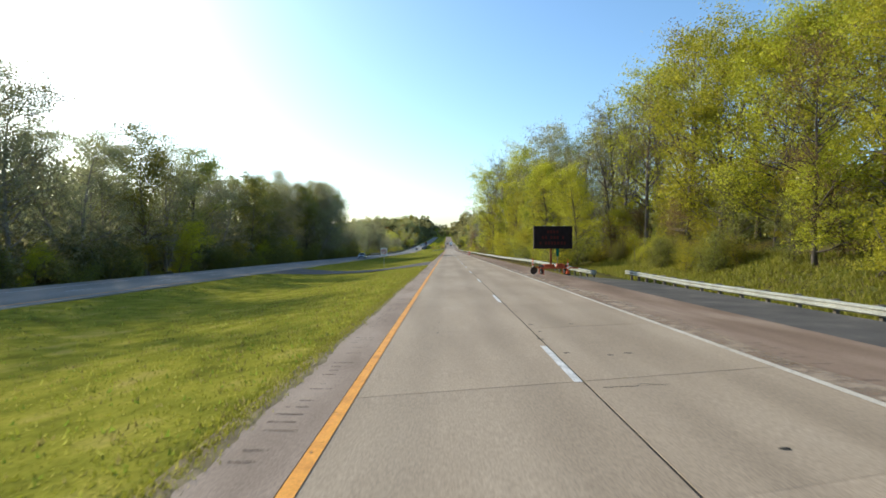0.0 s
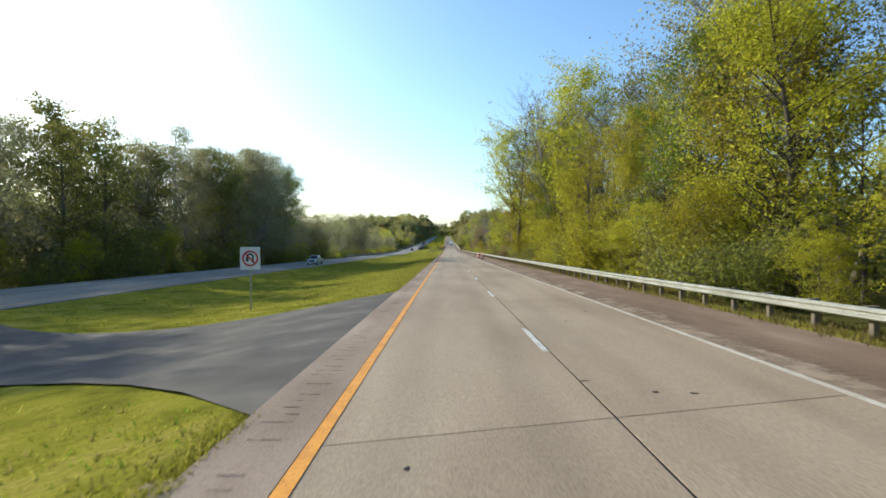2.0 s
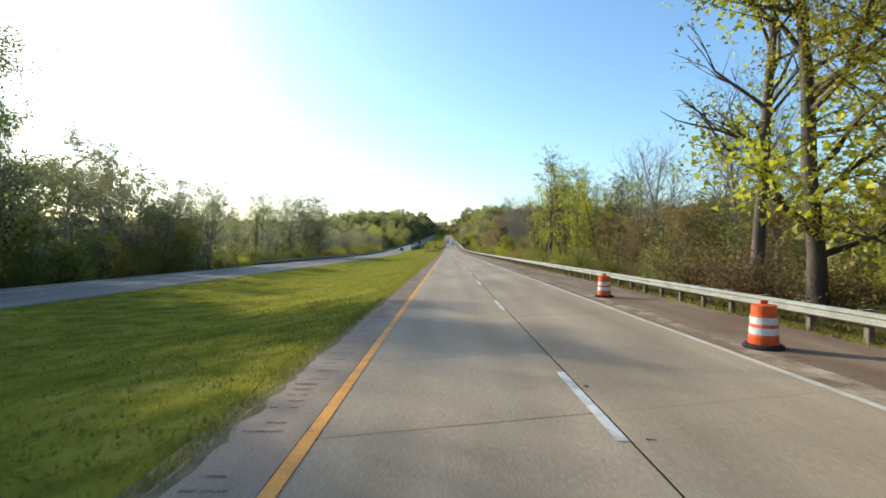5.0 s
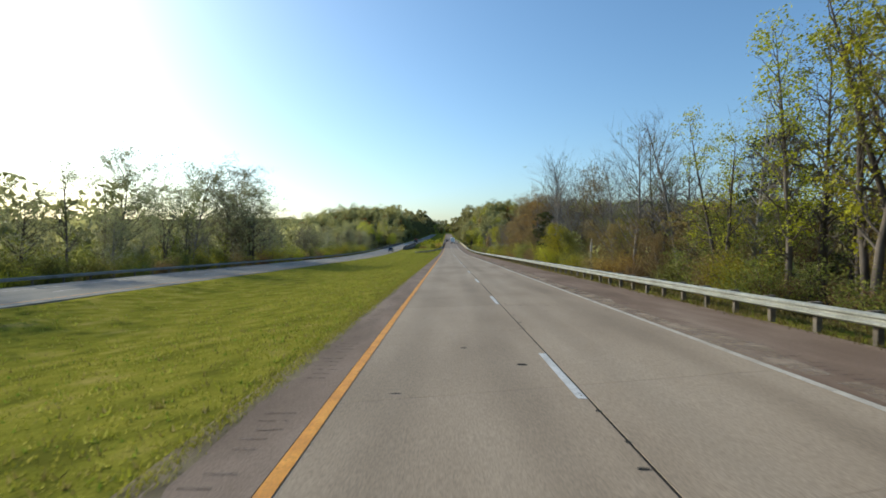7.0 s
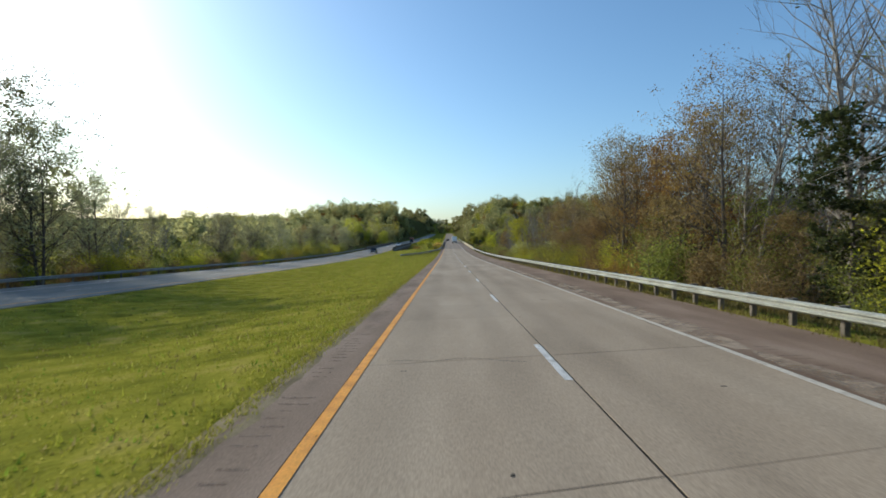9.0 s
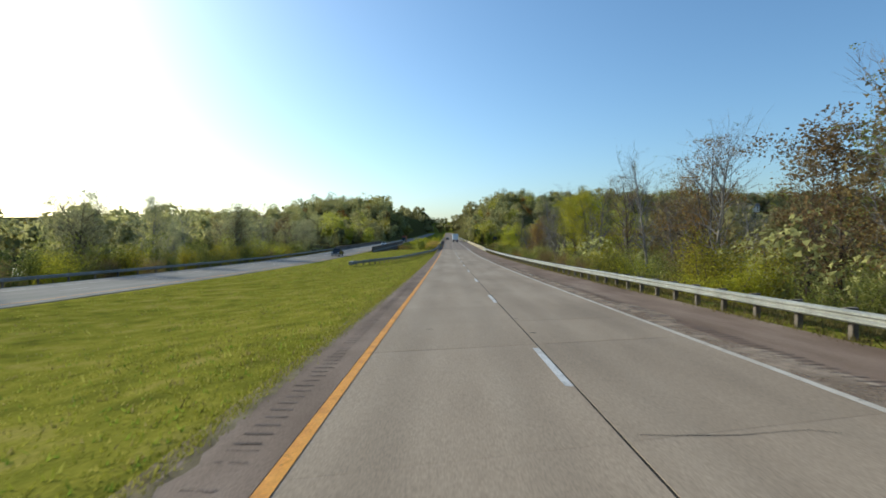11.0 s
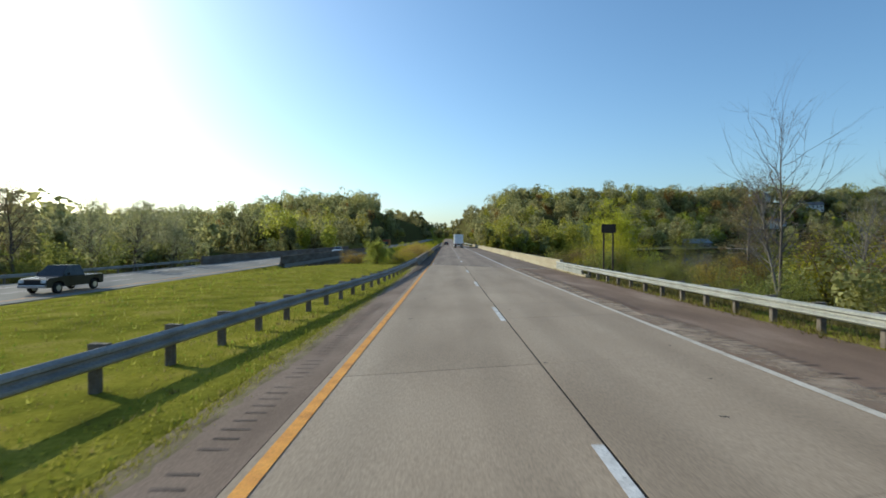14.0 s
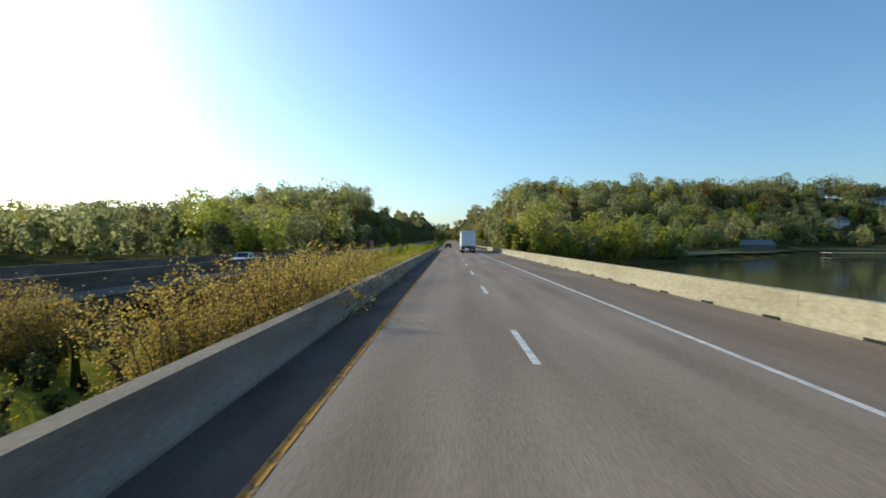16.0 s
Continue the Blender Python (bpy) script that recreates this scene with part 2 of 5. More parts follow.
    "carwhite": material("white_car_paint", [(0.3, (0.68, 0.69, 0.70)), (0.7, (0.80, 0.80, 0.81))], 1, 20, 0.3),
    "cargrey": material("dark_grey_car_paint", [(0.3, (0.025, 0.028, 0.032)), (0.7, (0.04, 0.044, 0.05))], 1, 20, 0.25, 0, 0.3),
    "carsilver": material("silver_car_paint", [(0.3, (0.30, 0.32, 0.33)), (0.7, (0.40, 0.42, 0.43))], 1, 20, 0.3, 0, 0.5),
    "carred": material("red_brown_paint", [(0.3, (0.22, 0.05, 0.03)), (0.7, (0.32, 0.08, 0.05))], 1, 20, 0.35),
    "glass": material("tinted_car_glass", [(0.3, (0.02, 0.025, 0.03)), (0.7, (0.035, 0.04, 0.045))], 1, 10, 0.08),
    "tail": material("red_tail_lens", [(0.3, (0.35, 0.01, 0.01)), (0.7, (0.5, 0.02, 0.02))], 4, 20, 0.25),
    "head": material("clear_head_lens", [(0.3, (0.6, 0.62, 0.64)), (0.7, (0.8, 0.82, 0.84))], 4, 20, 0.15),
    "siding": material("pale_siding", [(0.3, (0.62, 0.60, 0.56)), (0.7, (0.74, 0.72, 0.68))], 0.8, 12, 0.7),
    "roofing": material("grey_roof_shingle", [(0.3, (0.10, 0.10, 0.105)), (0.7, (0.18, 0.175, 0.17))], 0.8, 12, 0.9),
    "timber": material("weathered_timber", [(0.3, (0.30, 0.27, 0.23)), (0.7, (0.46, 0.42, 0.37))], 1.2, 14, 0.85),
    "blueroof": material("blue_grey_roof_sheet", [(0.3, (0.13, 0.155, 0.17)), (0.7, (0.18, 0.205, 0.22))], 0.8, 12, 0.6),
}


def break_up(m, scale, lo, hi):
    """Lets a thin layer wear through in patches."""
    n, l = m.node_tree.nodes, m.node_tree.links
    geo, nz, mr = n.new("ShaderNodeNewGeometry"), n.new("ShaderNodeTexNoise"), n.new("ShaderNodeMapRange")
    nz.inputs["Scale"].default_value, nz.inputs["Detail"].default_value, nz.inputs["Roughness"].default_value = scale, 8, 0.7
    mr.inputs[1].default_value, mr.inputs[2].default_value = lo, hi
    l.new(geo.outputs["Position"], nz.inputs["Vector"]), l.new(nz.outputs["Fac"], mr.inputs[0])
    tr, mix = n.new("ShaderNodeBsdfTransparent"), n.new("ShaderNodeMixShader")
    l.new(mr.outputs[0], mix.inputs[0]), l.new(tr.outputs[0], mix.inputs[1]), l.new(n["Principled BSDF"].outputs[0], mix.inputs[2])
    l.new(mix.outputs[0], n["Material Output"].inputs[0])


def water_material():
    m = bpy.data.materials.new("river_water")
    m.use_nodes = True
    n, l = m.node_tree.nodes, m.node_tree.links
    b = n["Principled BSDF"]
    b.inputs["Base Color"].default_value = (0.095, 0.09, 0.048, 1)
    b.inputs["Roughness"].default_value, b.inputs["IOR"].default_value = 0.06, 1.33
    g, nz, bp = n.new("ShaderNodeNewGeometry"), n.new("ShaderNodeTexNoise"), n.new("ShaderNodeBump")
    nz.inputs["Scale"].default_value, nz.inputs["Detail"].default_value = 0.9, 5
    bp.inputs["Strength"].default_value, bp.inputs["Distance"].default_value = 0.25, 0.05
    l.new(g.outputs["Position"], nz.inputs["Vector"]), l.new(nz.outputs["Fac"], bp.inputs["Height"])
    l.new(bp.outputs[0], b.inputs["Normal"])
    return m


def ground_material():
    """Mown grass near the roads, leaf litter and low green under the woods, by place."""
    m = material("grass_and_litter", [(0.30, (0.125, 0.124, 0.020)), (0.43, (0.188, 0.184, 0.025)), (0.57, (0.248, 0.230, 0.033)), (0.74, (0.325, 0.268, 0.072))],
                 0.75, 11, 0.95, 0.6, space="World")
    n, l = m.node_tree.nodes, m.node_tree.links
    geo, sep = n.new("ShaderNodeNewGeometry"), n.new("ShaderNodeSeparateXYZ")
    l.new(geo.outputs["Position"], sep.inputs[0])
    nz, ramp = n.new("ShaderNodeTexNoise"), n.new("ShaderNodeValToRGB")
    nz.inputs["Scale"].default_value, nz.inputs["Detail"].default_value = 0.35, 7
    l.new(geo.outputs["Position"], nz.inputs["Vector"])
    els = ramp.color_ramp.elements
    els[0].position, els[0].color = 0.35, (0.075, 0.052, 0.03, 1)
    els[1].position, els[1].color = 0.7, (0.10, 0.115, 0.025, 1)
    l.new(nz.outputs["Fac"], ramp.inputs[0])
    n["Bump"].inputs["Distance"].default_value = 0.05
    # litter outside x = -41 and +10
    ab = n.new("ShaderNodeMath")
    ab.operation = "ADD"
    ab.inputs[1].default_value = 15.5
    l.new(sep.outputs[0], ab.inputs[0])
    a2 = n.new("ShaderNodeMath")
    a2.operation = "ABSOLUTE"
    l.new(ab.outputs[0], a2.inputs[0])
    ad = n.new("ShaderNodeMath")
    ad.operation = "MULTIPLY_ADD"
    ad.inputs[1].default_value = 5.0
    l.new(nz.outputs["Fac"], ad.inputs[0]), l.new(a2.outputs[0], ad.inputs[2])
    mr = n.new("ShaderNodeMapRange")
    mr.inputs[1].default_value, mr.inputs[2].default_value = 26.5, 30.0
    l.new(ad.outputs[0], mr.inputs[0])
    b = n["Principled BSDF"]
    b.inputs["Specular IOR Level"].default_value = 0.0
    old = b.inputs["Base Color"].links[0].from_socket
    mix = n.new("ShaderNodeMix")
    mix.data_type = "RGBA"
    l.new(mr.outputs[0], mix.inputs["Factor"])
    l.new(old, mix.inputs["A"]), l.new(ramp.outputs[0], mix.inputs["B"])
    l.new(mix.outputs["Result"], b.inputs["Base Color"])
    return m


def add_wheel_tracks(m, depth):
    """Rubber and dirt along the four wheel paths of the two lanes."""
    n, l = m.node_tree.nodes, m.node_tree.links
    geo, sep = n.new("ShaderNodeNewGeometry"), n.new("ShaderNodeSeparateXYZ")
    l.new(geo.outputs["Position"], sep.inputs[0])
    last = sep.outputs[0]
    for op, value in (("SUBTRACT", 0.93), ("MULTIPLY", 2 * math.pi / 1.82), ("COSINE", 0), ("MAXIMUM", 0.0), ("MULTIPLY", -depth), ("ADD", 1.0)):
        k = n.new("ShaderNodeMath")
        k.operation = op
        k.inputs[1].default_value = value
        l.new(last, k.inputs[0])
        last = k.outputs[0]
    b = n["Principled BSDF"]
    old = b.inputs["Base Color"].links[0].from_socket
    hsv = n.new("ShaderNodeHueSaturation")
    l.new(old, hsv.inputs["Color"]), l.new(last, hsv.inputs["Value"])
    l.new(hsv.outputs[0], b.inputs["Base Color"])


break_up(M["sand"], 1.1, 0.30, 0.66)
break_up(M["white"], 7.0, 0.30, 0.42)
break_up(M["wornwhite"], 6.0, 0.25, 0.42)
break_up(M["yellow"], 7.0, 0.27, 0.38)
break_up(M["fadedshadeyellow"], 5.0, 0.34, 0.5)
break_up(M["fadedgroove"], 5.0, 0.40, 0.6)
M["water"], M["ground"] = water_material(), ground_material()
add_wheel_tracks(M["slab"], 0.09)
add_wheel_tracks(M["deck"], 0.12)


# ---------------------------------------------------------------- mesh tools
def mesh_object(name, verts, faces, mat, parent=None, label="", smooth=False):
    me = bpy.data.meshes.new(name)
    me.from_pydata([tuple(v) for v in verts], [], faces)
    me.materials.append(mat)
    if smooth:
        me.shade_smooth()
    ob = new(name, me)
    if parent is not None:
        ob.parent = parent
    if label:
        tagged(ob, label)
    return ob


def part(name, bm, mat, parent=None, label="", smooth=False):
    me = bpy.data.meshes.new(name)
    bm.to_mesh(me)
    bm.free()
    me.materials.append(mat)
    if smooth:
        me.shade_smooth()
    ob = new(name, me)
    if parent is not None:
        ob.parent = parent
    if label:
        tagged(ob, label)
    return ob


def empty(name, m, label, category, group="", kind=""):
    ob = new(name)
    ob.matrix_basis = m
    return tagged(ob, label, category, group, kind)


def box(bm, size, centre, bevel=0.0, turn=None):
    m = Matrix.Translation(centre) @ (turn or Matrix()) @ Matrix.Diagonal((*size, 1))
    r = bmesh.ops.create_cube(bm, size=1, matrix=m)
    if bevel:
        vs = set(r["verts"])
        bmesh.ops.bevel(bm, geom=[ed for ed in bm.edges if ed.verts[0] in vs], offset=bevel, segments=1, affect="EDGES", profile=0.5)
    return bm


def boxed(size, centre, bevel=0.0, turn=None):
    return box(bmesh.new(), size, centre, bevel, turn)


def rod(bm, p, q, r0, r1=None, sides=8):
    """A tapered rod from p to q."""
    p, q = Vector(p), Vector(q)
    d = q - p
    m = Matrix.Translation((p + q) / 2) @ d.to_track_quat("Z", "Y").to_matrix().to_4x4()
    bmesh.ops.create_cone(bm, cap_ends=True, segments=sides, radius1=r0, radius2=r0 if r1 is None else r1, depth=d.length, matrix=m)
    return bm


def rodded(p, q, r0, r1=None, sides=8):
    return rod(bmesh.new(), p, q, r0, r1, sides)


def lathe(profile, sides=20, axis=None):
    """A turned solid from (radius, height) pairs; closed at both ends. axis: a matrix that lays it down."""
    bm = bmesh.new()
    rings = []
    for r, z in profile:
        rings.append([bm.verts.new((r * math.cos(2 * math.pi * k / sides), r * math.sin(2 * math.pi * k / sides), z)) for k in range(sides)])
    for lo, hi in zip(rings, rings[1:]):
        for k in range(sides):
            bm.faces.new((lo[k], lo[(k + 1) % sides], hi[(k + 1) % sides], hi[k]))
    bm.faces.new(rings[0][::-1])
    bm.faces.new(rings[-1])
    if axis is not None:
        bm.transform(axis)
    return bm


def prism(outline, x0, x1):
    """A side outline of (y, z) pairs, drawn out across x."""
    bm = bmesh.new()
    lo = [bm.verts.new((x0, y, z)) for y, z in outline]
    hi = [bm.verts.new((x1, y, z)) for y, z in outline]
    k = len(outline)
    for i in range(k):
        bm.faces.new((lo[i], lo[(i + 1) % k], hi[(i + 1) % k], hi[i]))
    bm.faces.new(lo[::-1])
    bm.faces.new(hi)
    bmesh.ops.recalc_face_normals(bm, faces=bm.faces)
    return bm


def strip(name, left, right, y0, y1, lift, mat, thick=0.0, step=6.1, parent=None, height=None, skew=0.0):
    """A band of paving between two lines, which follows the road's height; left and right are numbers or functions of y."""
    fl = left if callable(left) else (lambda y: left)
    fr = right if callable(right) else (lambda y: right)
    fz = height or zr
    k = max(1, math.ceil((y1 - y0) / step))
    verts, faces = [], []
    for i in range(k + 1):
        y = y0 + (y1 - y0) * i / k
        for x in (fl(y), fr(y)):
            yy = y + skew * x
            verts.append((x, yy, fz(yy) + lift))
            verts.append((x, yy, fz(yy) + lift - max(thick, 0.002)))
    for i in range(k):
        b = 4 * i
        faces.append((b, b + 2, b + 6, b + 4))
        if thick:
            faces += [(b, b + 4, b + 5, b + 1), (b + 2, b + 3, b + 7, b + 6)]
    if thick:
        faces += [(0, 1, 3, 2), (4 * k, 4 * k + 2, 4 * k + 3, 4 * k + 1)]
    return mesh_object(name, verts, faces, mat, parent)


def sweep(name, profile, line, mat, parent=None, closed=True, smooth=False):
    """An (across, up) outline drawn along points (x, y, z); across lies to the right of the way."""
    verts, faces = [], []
    k = len(profile)
    for i, p in enumerate(line):
        d = (Vector(line[min(i + 1, len(line) - 1)]) - Vector(line[max(i - 1, 0)]))
        d.z = 0
        d.normalize()
        side = Vector((d.y, -d.x, 0))
        for s, u in profile:
            verts.append(Vector(p) + side * s + Vector((0, 0, u)))
    for i in range(len(line) - 1):
        for j in range(k if closed else k - 1):
            j2 = (j + 1) % k
            faces.append((i * k + j, i * k + j2, (i + 1) * k + j2, (i + 1) * k + j))
    if closed:
        faces += [tuple(range(k))[::-1], tuple(range((len(line) - 1) * k, len(line) * k))]
    ob = mesh_object(name, verts, faces, mat, parent, smooth=smooth)
    bm = bmesh.new()
    bm.from_mesh(ob.data)
    bmesh.ops.recalc_face_normals(bm, faces=bm.faces)
    bm.to_mesh(ob.data)
    bm.free()
    return ob


def smooth01(v, lo, hi):
    u = min(1.0, max(0.0, (v - lo) / (hi - lo)))
    return u * u * (3 - 2 * u)

# ---------------------------------------------------------------- ground
OPP = -1.2                        # the other carriageway lies lower
WATER = zr(480) - 3.6
BRIDGE0, BRIDGE1 = 470.4, 604.0   # our bridge, at the lane seam; its ends are skewed
BSKEW = -0.95
OBR0, OBR1 = 498.0, 610.0         # the other bridge


def near_shore(x):
    return 474 - 14 * smooth01(x, 10, 26) + 66 * smooth01(-x, 43, 58)


def far_shore(x):
    return 607 + 0.95 * max(0.0, min(x, 195) - 24)


def ground(x, y):
    r = zr(y)
    if x < -38.3:
        z = r + OPP - 0.05 - 0.9 * smooth01(-x, 38.3, 44) + 1.6 * smooth01(-x, 46, 70) * (1 - smooth01(y, 180, 300))
    elif x < -26.5:
        z = r + OPP - 0.25
    elif x < -4.62:
        t = (x + 26.5) / 21.88
        z = r + (OPP - 0.04) * (1 - t) - 0.03 * t - 0.75 * math.sin(math.pi * t) ** 1.3 * (1 - 0.7 * smooth01(y, 330, 420))
        shelf = r - 0.05 - 0.14 * smooth01(-x, 4.7, 9) + (OPP + 0.15) * smooth01(-x, 13.5, 26.5)
        z += (shelf - z) * smooth01(y, 345, 388)
    elif x < 6.95:
        z = r - 0.25
    else:
        z = r - 0.05 - 0.55 * smooth01(x, 8.2, 12) * smooth01(y, 50, 90) - 2.2 * smooth01(x, 10, 26) * smooth01(y, 190, 260)
        z += 3.4 * smooth01(x, 14, 25) * (1 - smooth01(y, 55, 100)) - 0.4 * smooth01(x, 7.5, 9.5) * (1 - smooth01(y, 40, 60))
        z -= 0.16 * (1 - smooth01(y, 50, 64)) * (1 - smooth01(x, 10.6, 11.6))
    if y > 540:
        z += (38 + 5 * noise.noise(Vector((x * 0.018, y * 0.012, 3)))) * smooth01(y, far_shore(x) + 8, 895) * smooth01(x, 8, 58)
        z += 29 * smooth01(y, 640, 850) * smooth01(-x, 40, 64) * (1 - 0.5 * smooth01(-x, 105, 190))
        z += 30 * smooth01(y, 1380, 1700)
    if -41 < x < -25:
        n0 = 499.0
    elif -25 <= x < -5.2:
        n0 = 503.0 - 12 * smooth01(-x, 7.6, 9.5) * (1 - smooth01(-x, 12, 14))
        z -= 1.75 * smooth01(y, 479, 486) * smooth01(-x, 5.2, 7)
    elif -5.2 <= x < 9:
        n0 = 476.0
    else:
        n0 = near_shore(x)
    f = smooth01(y, n0 - 2, n0 + 13) * (1 - smooth01(y, far_shore(x) - 12, far_shore(x) + 1))
    f = max(f, smooth01(-x, 64, 74) * smooth01(y, 382, 398) * (1 - smooth01(y, 452, 466)))
    if abs(x) > 6:
        z += 0.07 * noise.noise(Vector((x * 0.16, y * 0.16, 0)))
    if abs(x + 15) > 40:
        z += 0.6 * noise.noise(Vector((x * 0.03, y * 0.03, 5)))
    return z * (1 - f) + (WATER - 1.8) * f


XS = [-2600, -1500, -900, -600, -420, -320, -260, -210, -170, -140, -115, -95, -80, -70, -62, -56, -51, -47, -44, -41.5, -39.5, -38.4, -38.2,
      -26.6, -26.4, -25, -23, -21, -19, -17, -15, -13, -11, -9.5, -8, -7, -6, -5.3, -4.7, -4.5, 6.9, 7.05, 7.6, 8.3, 9, 9.8, 10.6, 11.5, 12.5, 14, 16, 18, 20,
      22.5, 25, 28, 32, 37, 43, 50, 58, 68, 80, 95, 112, 130, 150, 175, 200, 230, 270, 320, 400, 550, 800, 1400, 2600]
YS = [-1500, -700, -300, -140, -80, -50] + [-35 + 5 * k for k in range(168)] + [815 + 20 * k for k in range(30)] + [1450, 1550, 1700, 2000, 2600, 3400]
verts = [(x, y, ground(x, y)) for y in YS for x in XS]
w = len(XS)
faces = [(j * w + i, j * w + i + 1, (j + 1) * w + i + 1, (j + 1) * w + i) for j in range(len(YS) - 1) for i in range(w - 1)]
tagged(mesh_object("ground", verts, faces, M["ground"], smooth=True), "mown green grass verge and wooded land", "ground", kind="structure")
bm = bmesh.new()
bmesh.ops.create_grid(bm, x_segments=2, y_segments=2, size=1, matrix=Matrix.Translation((0, 600, WATER)) @ Matrix.Diagonal((900, 330, 1, 1)))
tagged(part("water", bm, M["water"]), "calm dark green river water", "water", kind="structure")

# lawn along the far shore
verts, faces = [], []
for i in range(41):
    x = 62 + 8 * i
    for j in range(9):
        y = far_shore(x) - 1 + (3.2 + 0.6 * math.sin(x * 0.05)) * j
        verts.append((x, y, ground(x, y) + 0.25))
faces = [(9 * i + j, 9 * (i + 1) + j, 9 * (i + 1) + j + 1, 9 * i + j + 1) for i in range(40) for j in range(8)]
tagged(mesh_object("lawn", verts, faces, M["lawn"], smooth=True), "mown lawn and bare earth along the far shore", "lawn", kind="structure")

# ---------------------------------------------------------------- our carriageway
road = empty("road", Matrix(), "tan concrete highway lanes with dark joints", "road", kind="structure")
strip("bed", -4.64, 6.94, -40, 478, -0.009, M["joint"], 0.2, parent=road)
SKEW = 0.28
# joints spaced in the old uneven order of 12, 13, 18 and 19 feet
cuts = [246.4 - 15 * 18.9]
while cuts[-1] < BRIDGE0 - 9:
    cuts.append(cuts[-1] + (3.66, 3.96, 5.49, 5.79)[(len(cuts) - 1) % 4])
cuts.append(BRIDGE0 - 0.6)


def slab(x0, x1, y0, y1, last=False):
    s0, s1 = SKEW, (BSKEW if last else SKEW)
    vs = []
    for x, y, s in ((x0, y0, s0), (x1, y0, s0), (x1, y1, s1), (x0, y1, s1)):
        vs.append((x, y + s * x))
    top = [(x, y, zr(y)) for x, y in vs]
    low = [(x, y, zr(y) - 0.04) for x, y in vs]
    mesh_object("slab", top + low, [(0, 1, 2, 3), (4, 5, 1, 0), (5, 6, 2, 1), (6, 7, 3, 2), (7, 4, 0, 3)], M["slab"], road)


# shoulders
tagged(strip("shoulder", -4.66, -3.685, -40, 165, -0.004, M["leftshoulder"], 0.1, skew=BSKEW), "narrow pinkish asphalt shoulder beside the median", "shoulder", kind="structure")
tagged(strip("shoulder", -4.66, -3.685, 165.02, BRIDGE0 - 0.6, -0.004, M["brownshoulder"], 0.1, skew=BSKEW), "narrow brown asphalt shoulder beside the median", "shoulder", kind="structure")
tagged(strip("shoulder", 3.865, lambda y: 7.25 + 0.12 * smooth01(y, 452, 464), -40, BRIDGE0 - 0.6, -0.004, M["shoulder"], 0.1, skew=BSKEW), "brown asphalt breakdown shoulder along the guard rail", "shoulder", kind="structure")
tagged(strip("pull_off", 7.27, lambda y: 7.26 + 3.4 * (1 - smooth01(y, 32, 44)), -40, 46, -0.02, M["gravel"], 0.1, 3), "grey asphalt pull-off pad beside the shoulder", "pavement", kind="structure")

# paint
MARK = 0.009
marks = []
marks.append(tagged(strip("edge_line", lambda y: -3.665 + 0.16 * smooth01(y, 370, 470), lambda y: -3.50 + 0.16 * smooth01(y, 370, 470), -40, BRIDGE0 - 0.6, MARK, M["yellow"]), "solid yellow-orange edge line", "road marking", kind="structure"))
marks.append(tagged(strip("edge_line", 3.685, 3.85, -40, BRIDGE0 - 0.6, MARK, M["wornwhite"]), "worn solid white edge line", "road marking", kind="structure"))
PERIOD = 12.19
rng = random.Random(7)
for k in range(-1, 38):
    y = 8.25 + PERIOD * k
    ln = 3.05 + rng.uniform(-0.05, 0.2)
    tagged(strip("lane_dash", -0.165, -0.025, y, y + ln, MARK, M["white"], 0.0, 1.6), "worn white lane dash on the concrete", "road marking", "lane dashes", "structure")
for k in range(0, 24):
    y = 478.3 + PERIOD * k
    tagged(strip("lane_dash", -0.12, 0.03, y, y + 3.5, MARK, M["white"], 0.0, 1.8), "bright white lane dash on the dark deck", "road marking", "lane dashes", "structure")

# sand that rain has washed along the shoulder
verts, faces = [], []
rng = random.Random(9)
y = -12.0
while y < 466:
    ln = rng.uniform(3, 11)
    c, hw = 4.22 + rng.uniform(-0.1, 0.3), rng.uniform(0.3, 0.52)
    b, k = len(verts), 7
    for i in range(k + 1):
        t = i / k
        yy = y + ln * t
        f = math.sin(math.pi * (0.06 + 0.88 * t)) ** 0.6 * hw
        verts += [(c - f * rng.uniform(0.7, 1.2), yy, zr(yy) + 0.002), (c + f * rng.uniform(0.6, 1.3), yy, zr(yy) + 0.002)]
    faces += [(b + 2 * i, b + 2 * i + 1, b + 2 * i + 3, b + 2 * i + 2) for i in range(k)]
    y += ln * rng.uniform(0.5, 1.1)
tagged(mesh_object("washed_sand", verts, faces, M["sand"]), "pale sand streaks along the shoulder", "sand", kind="stuff")


def bars(name, x0, x1, y0, y1, pitch, size, lift, mat, label, category, jitter=0.15, keep=1.0, seed=3):
    rng, verts, faces = random.Random(seed), [], []
    y = y0
    while y < y1:
        if rng.random() < keep:
            b = len(verts)
            a0, a1 = x0 + rng.uniform(0, jitter), x1 - rng.uniform(0, jitter)
            for yy in (y, y + size):
                verts += [(a0, yy, zr(yy) + lift), (a1, yy, zr(yy) + lift)]
            faces.append((b, b + 1, b + 3, b + 2))
        y += pitch
    return tagged(mesh_object(name, verts, faces, mat), label, category, kind="stuff")


bars("rumble_strip", -4.44, -3.92, -12, 335, 0.30, 0.05, 0.002, M["fadedgroove"], "faint worn rumble strip cuts in the shoulder", "rumble strip", 0.2, 0.7, 6)
bars("rumble_strip", -4.36, -3.98, 335, 440, 0.30, 0.055, 0.002, M["groove"], "dark worn rumble strip cuts in the shoulder", "rumble strip", 0.07, 0.96)
bars("rumble_strip", 4.45, 5.0, -12, 335, 0.30, 0.05, 0.004, M["fadedgroove"], "faint worn rumble strip cuts in the shoulder", "rumble strip", 0.15, 0.6, 8)
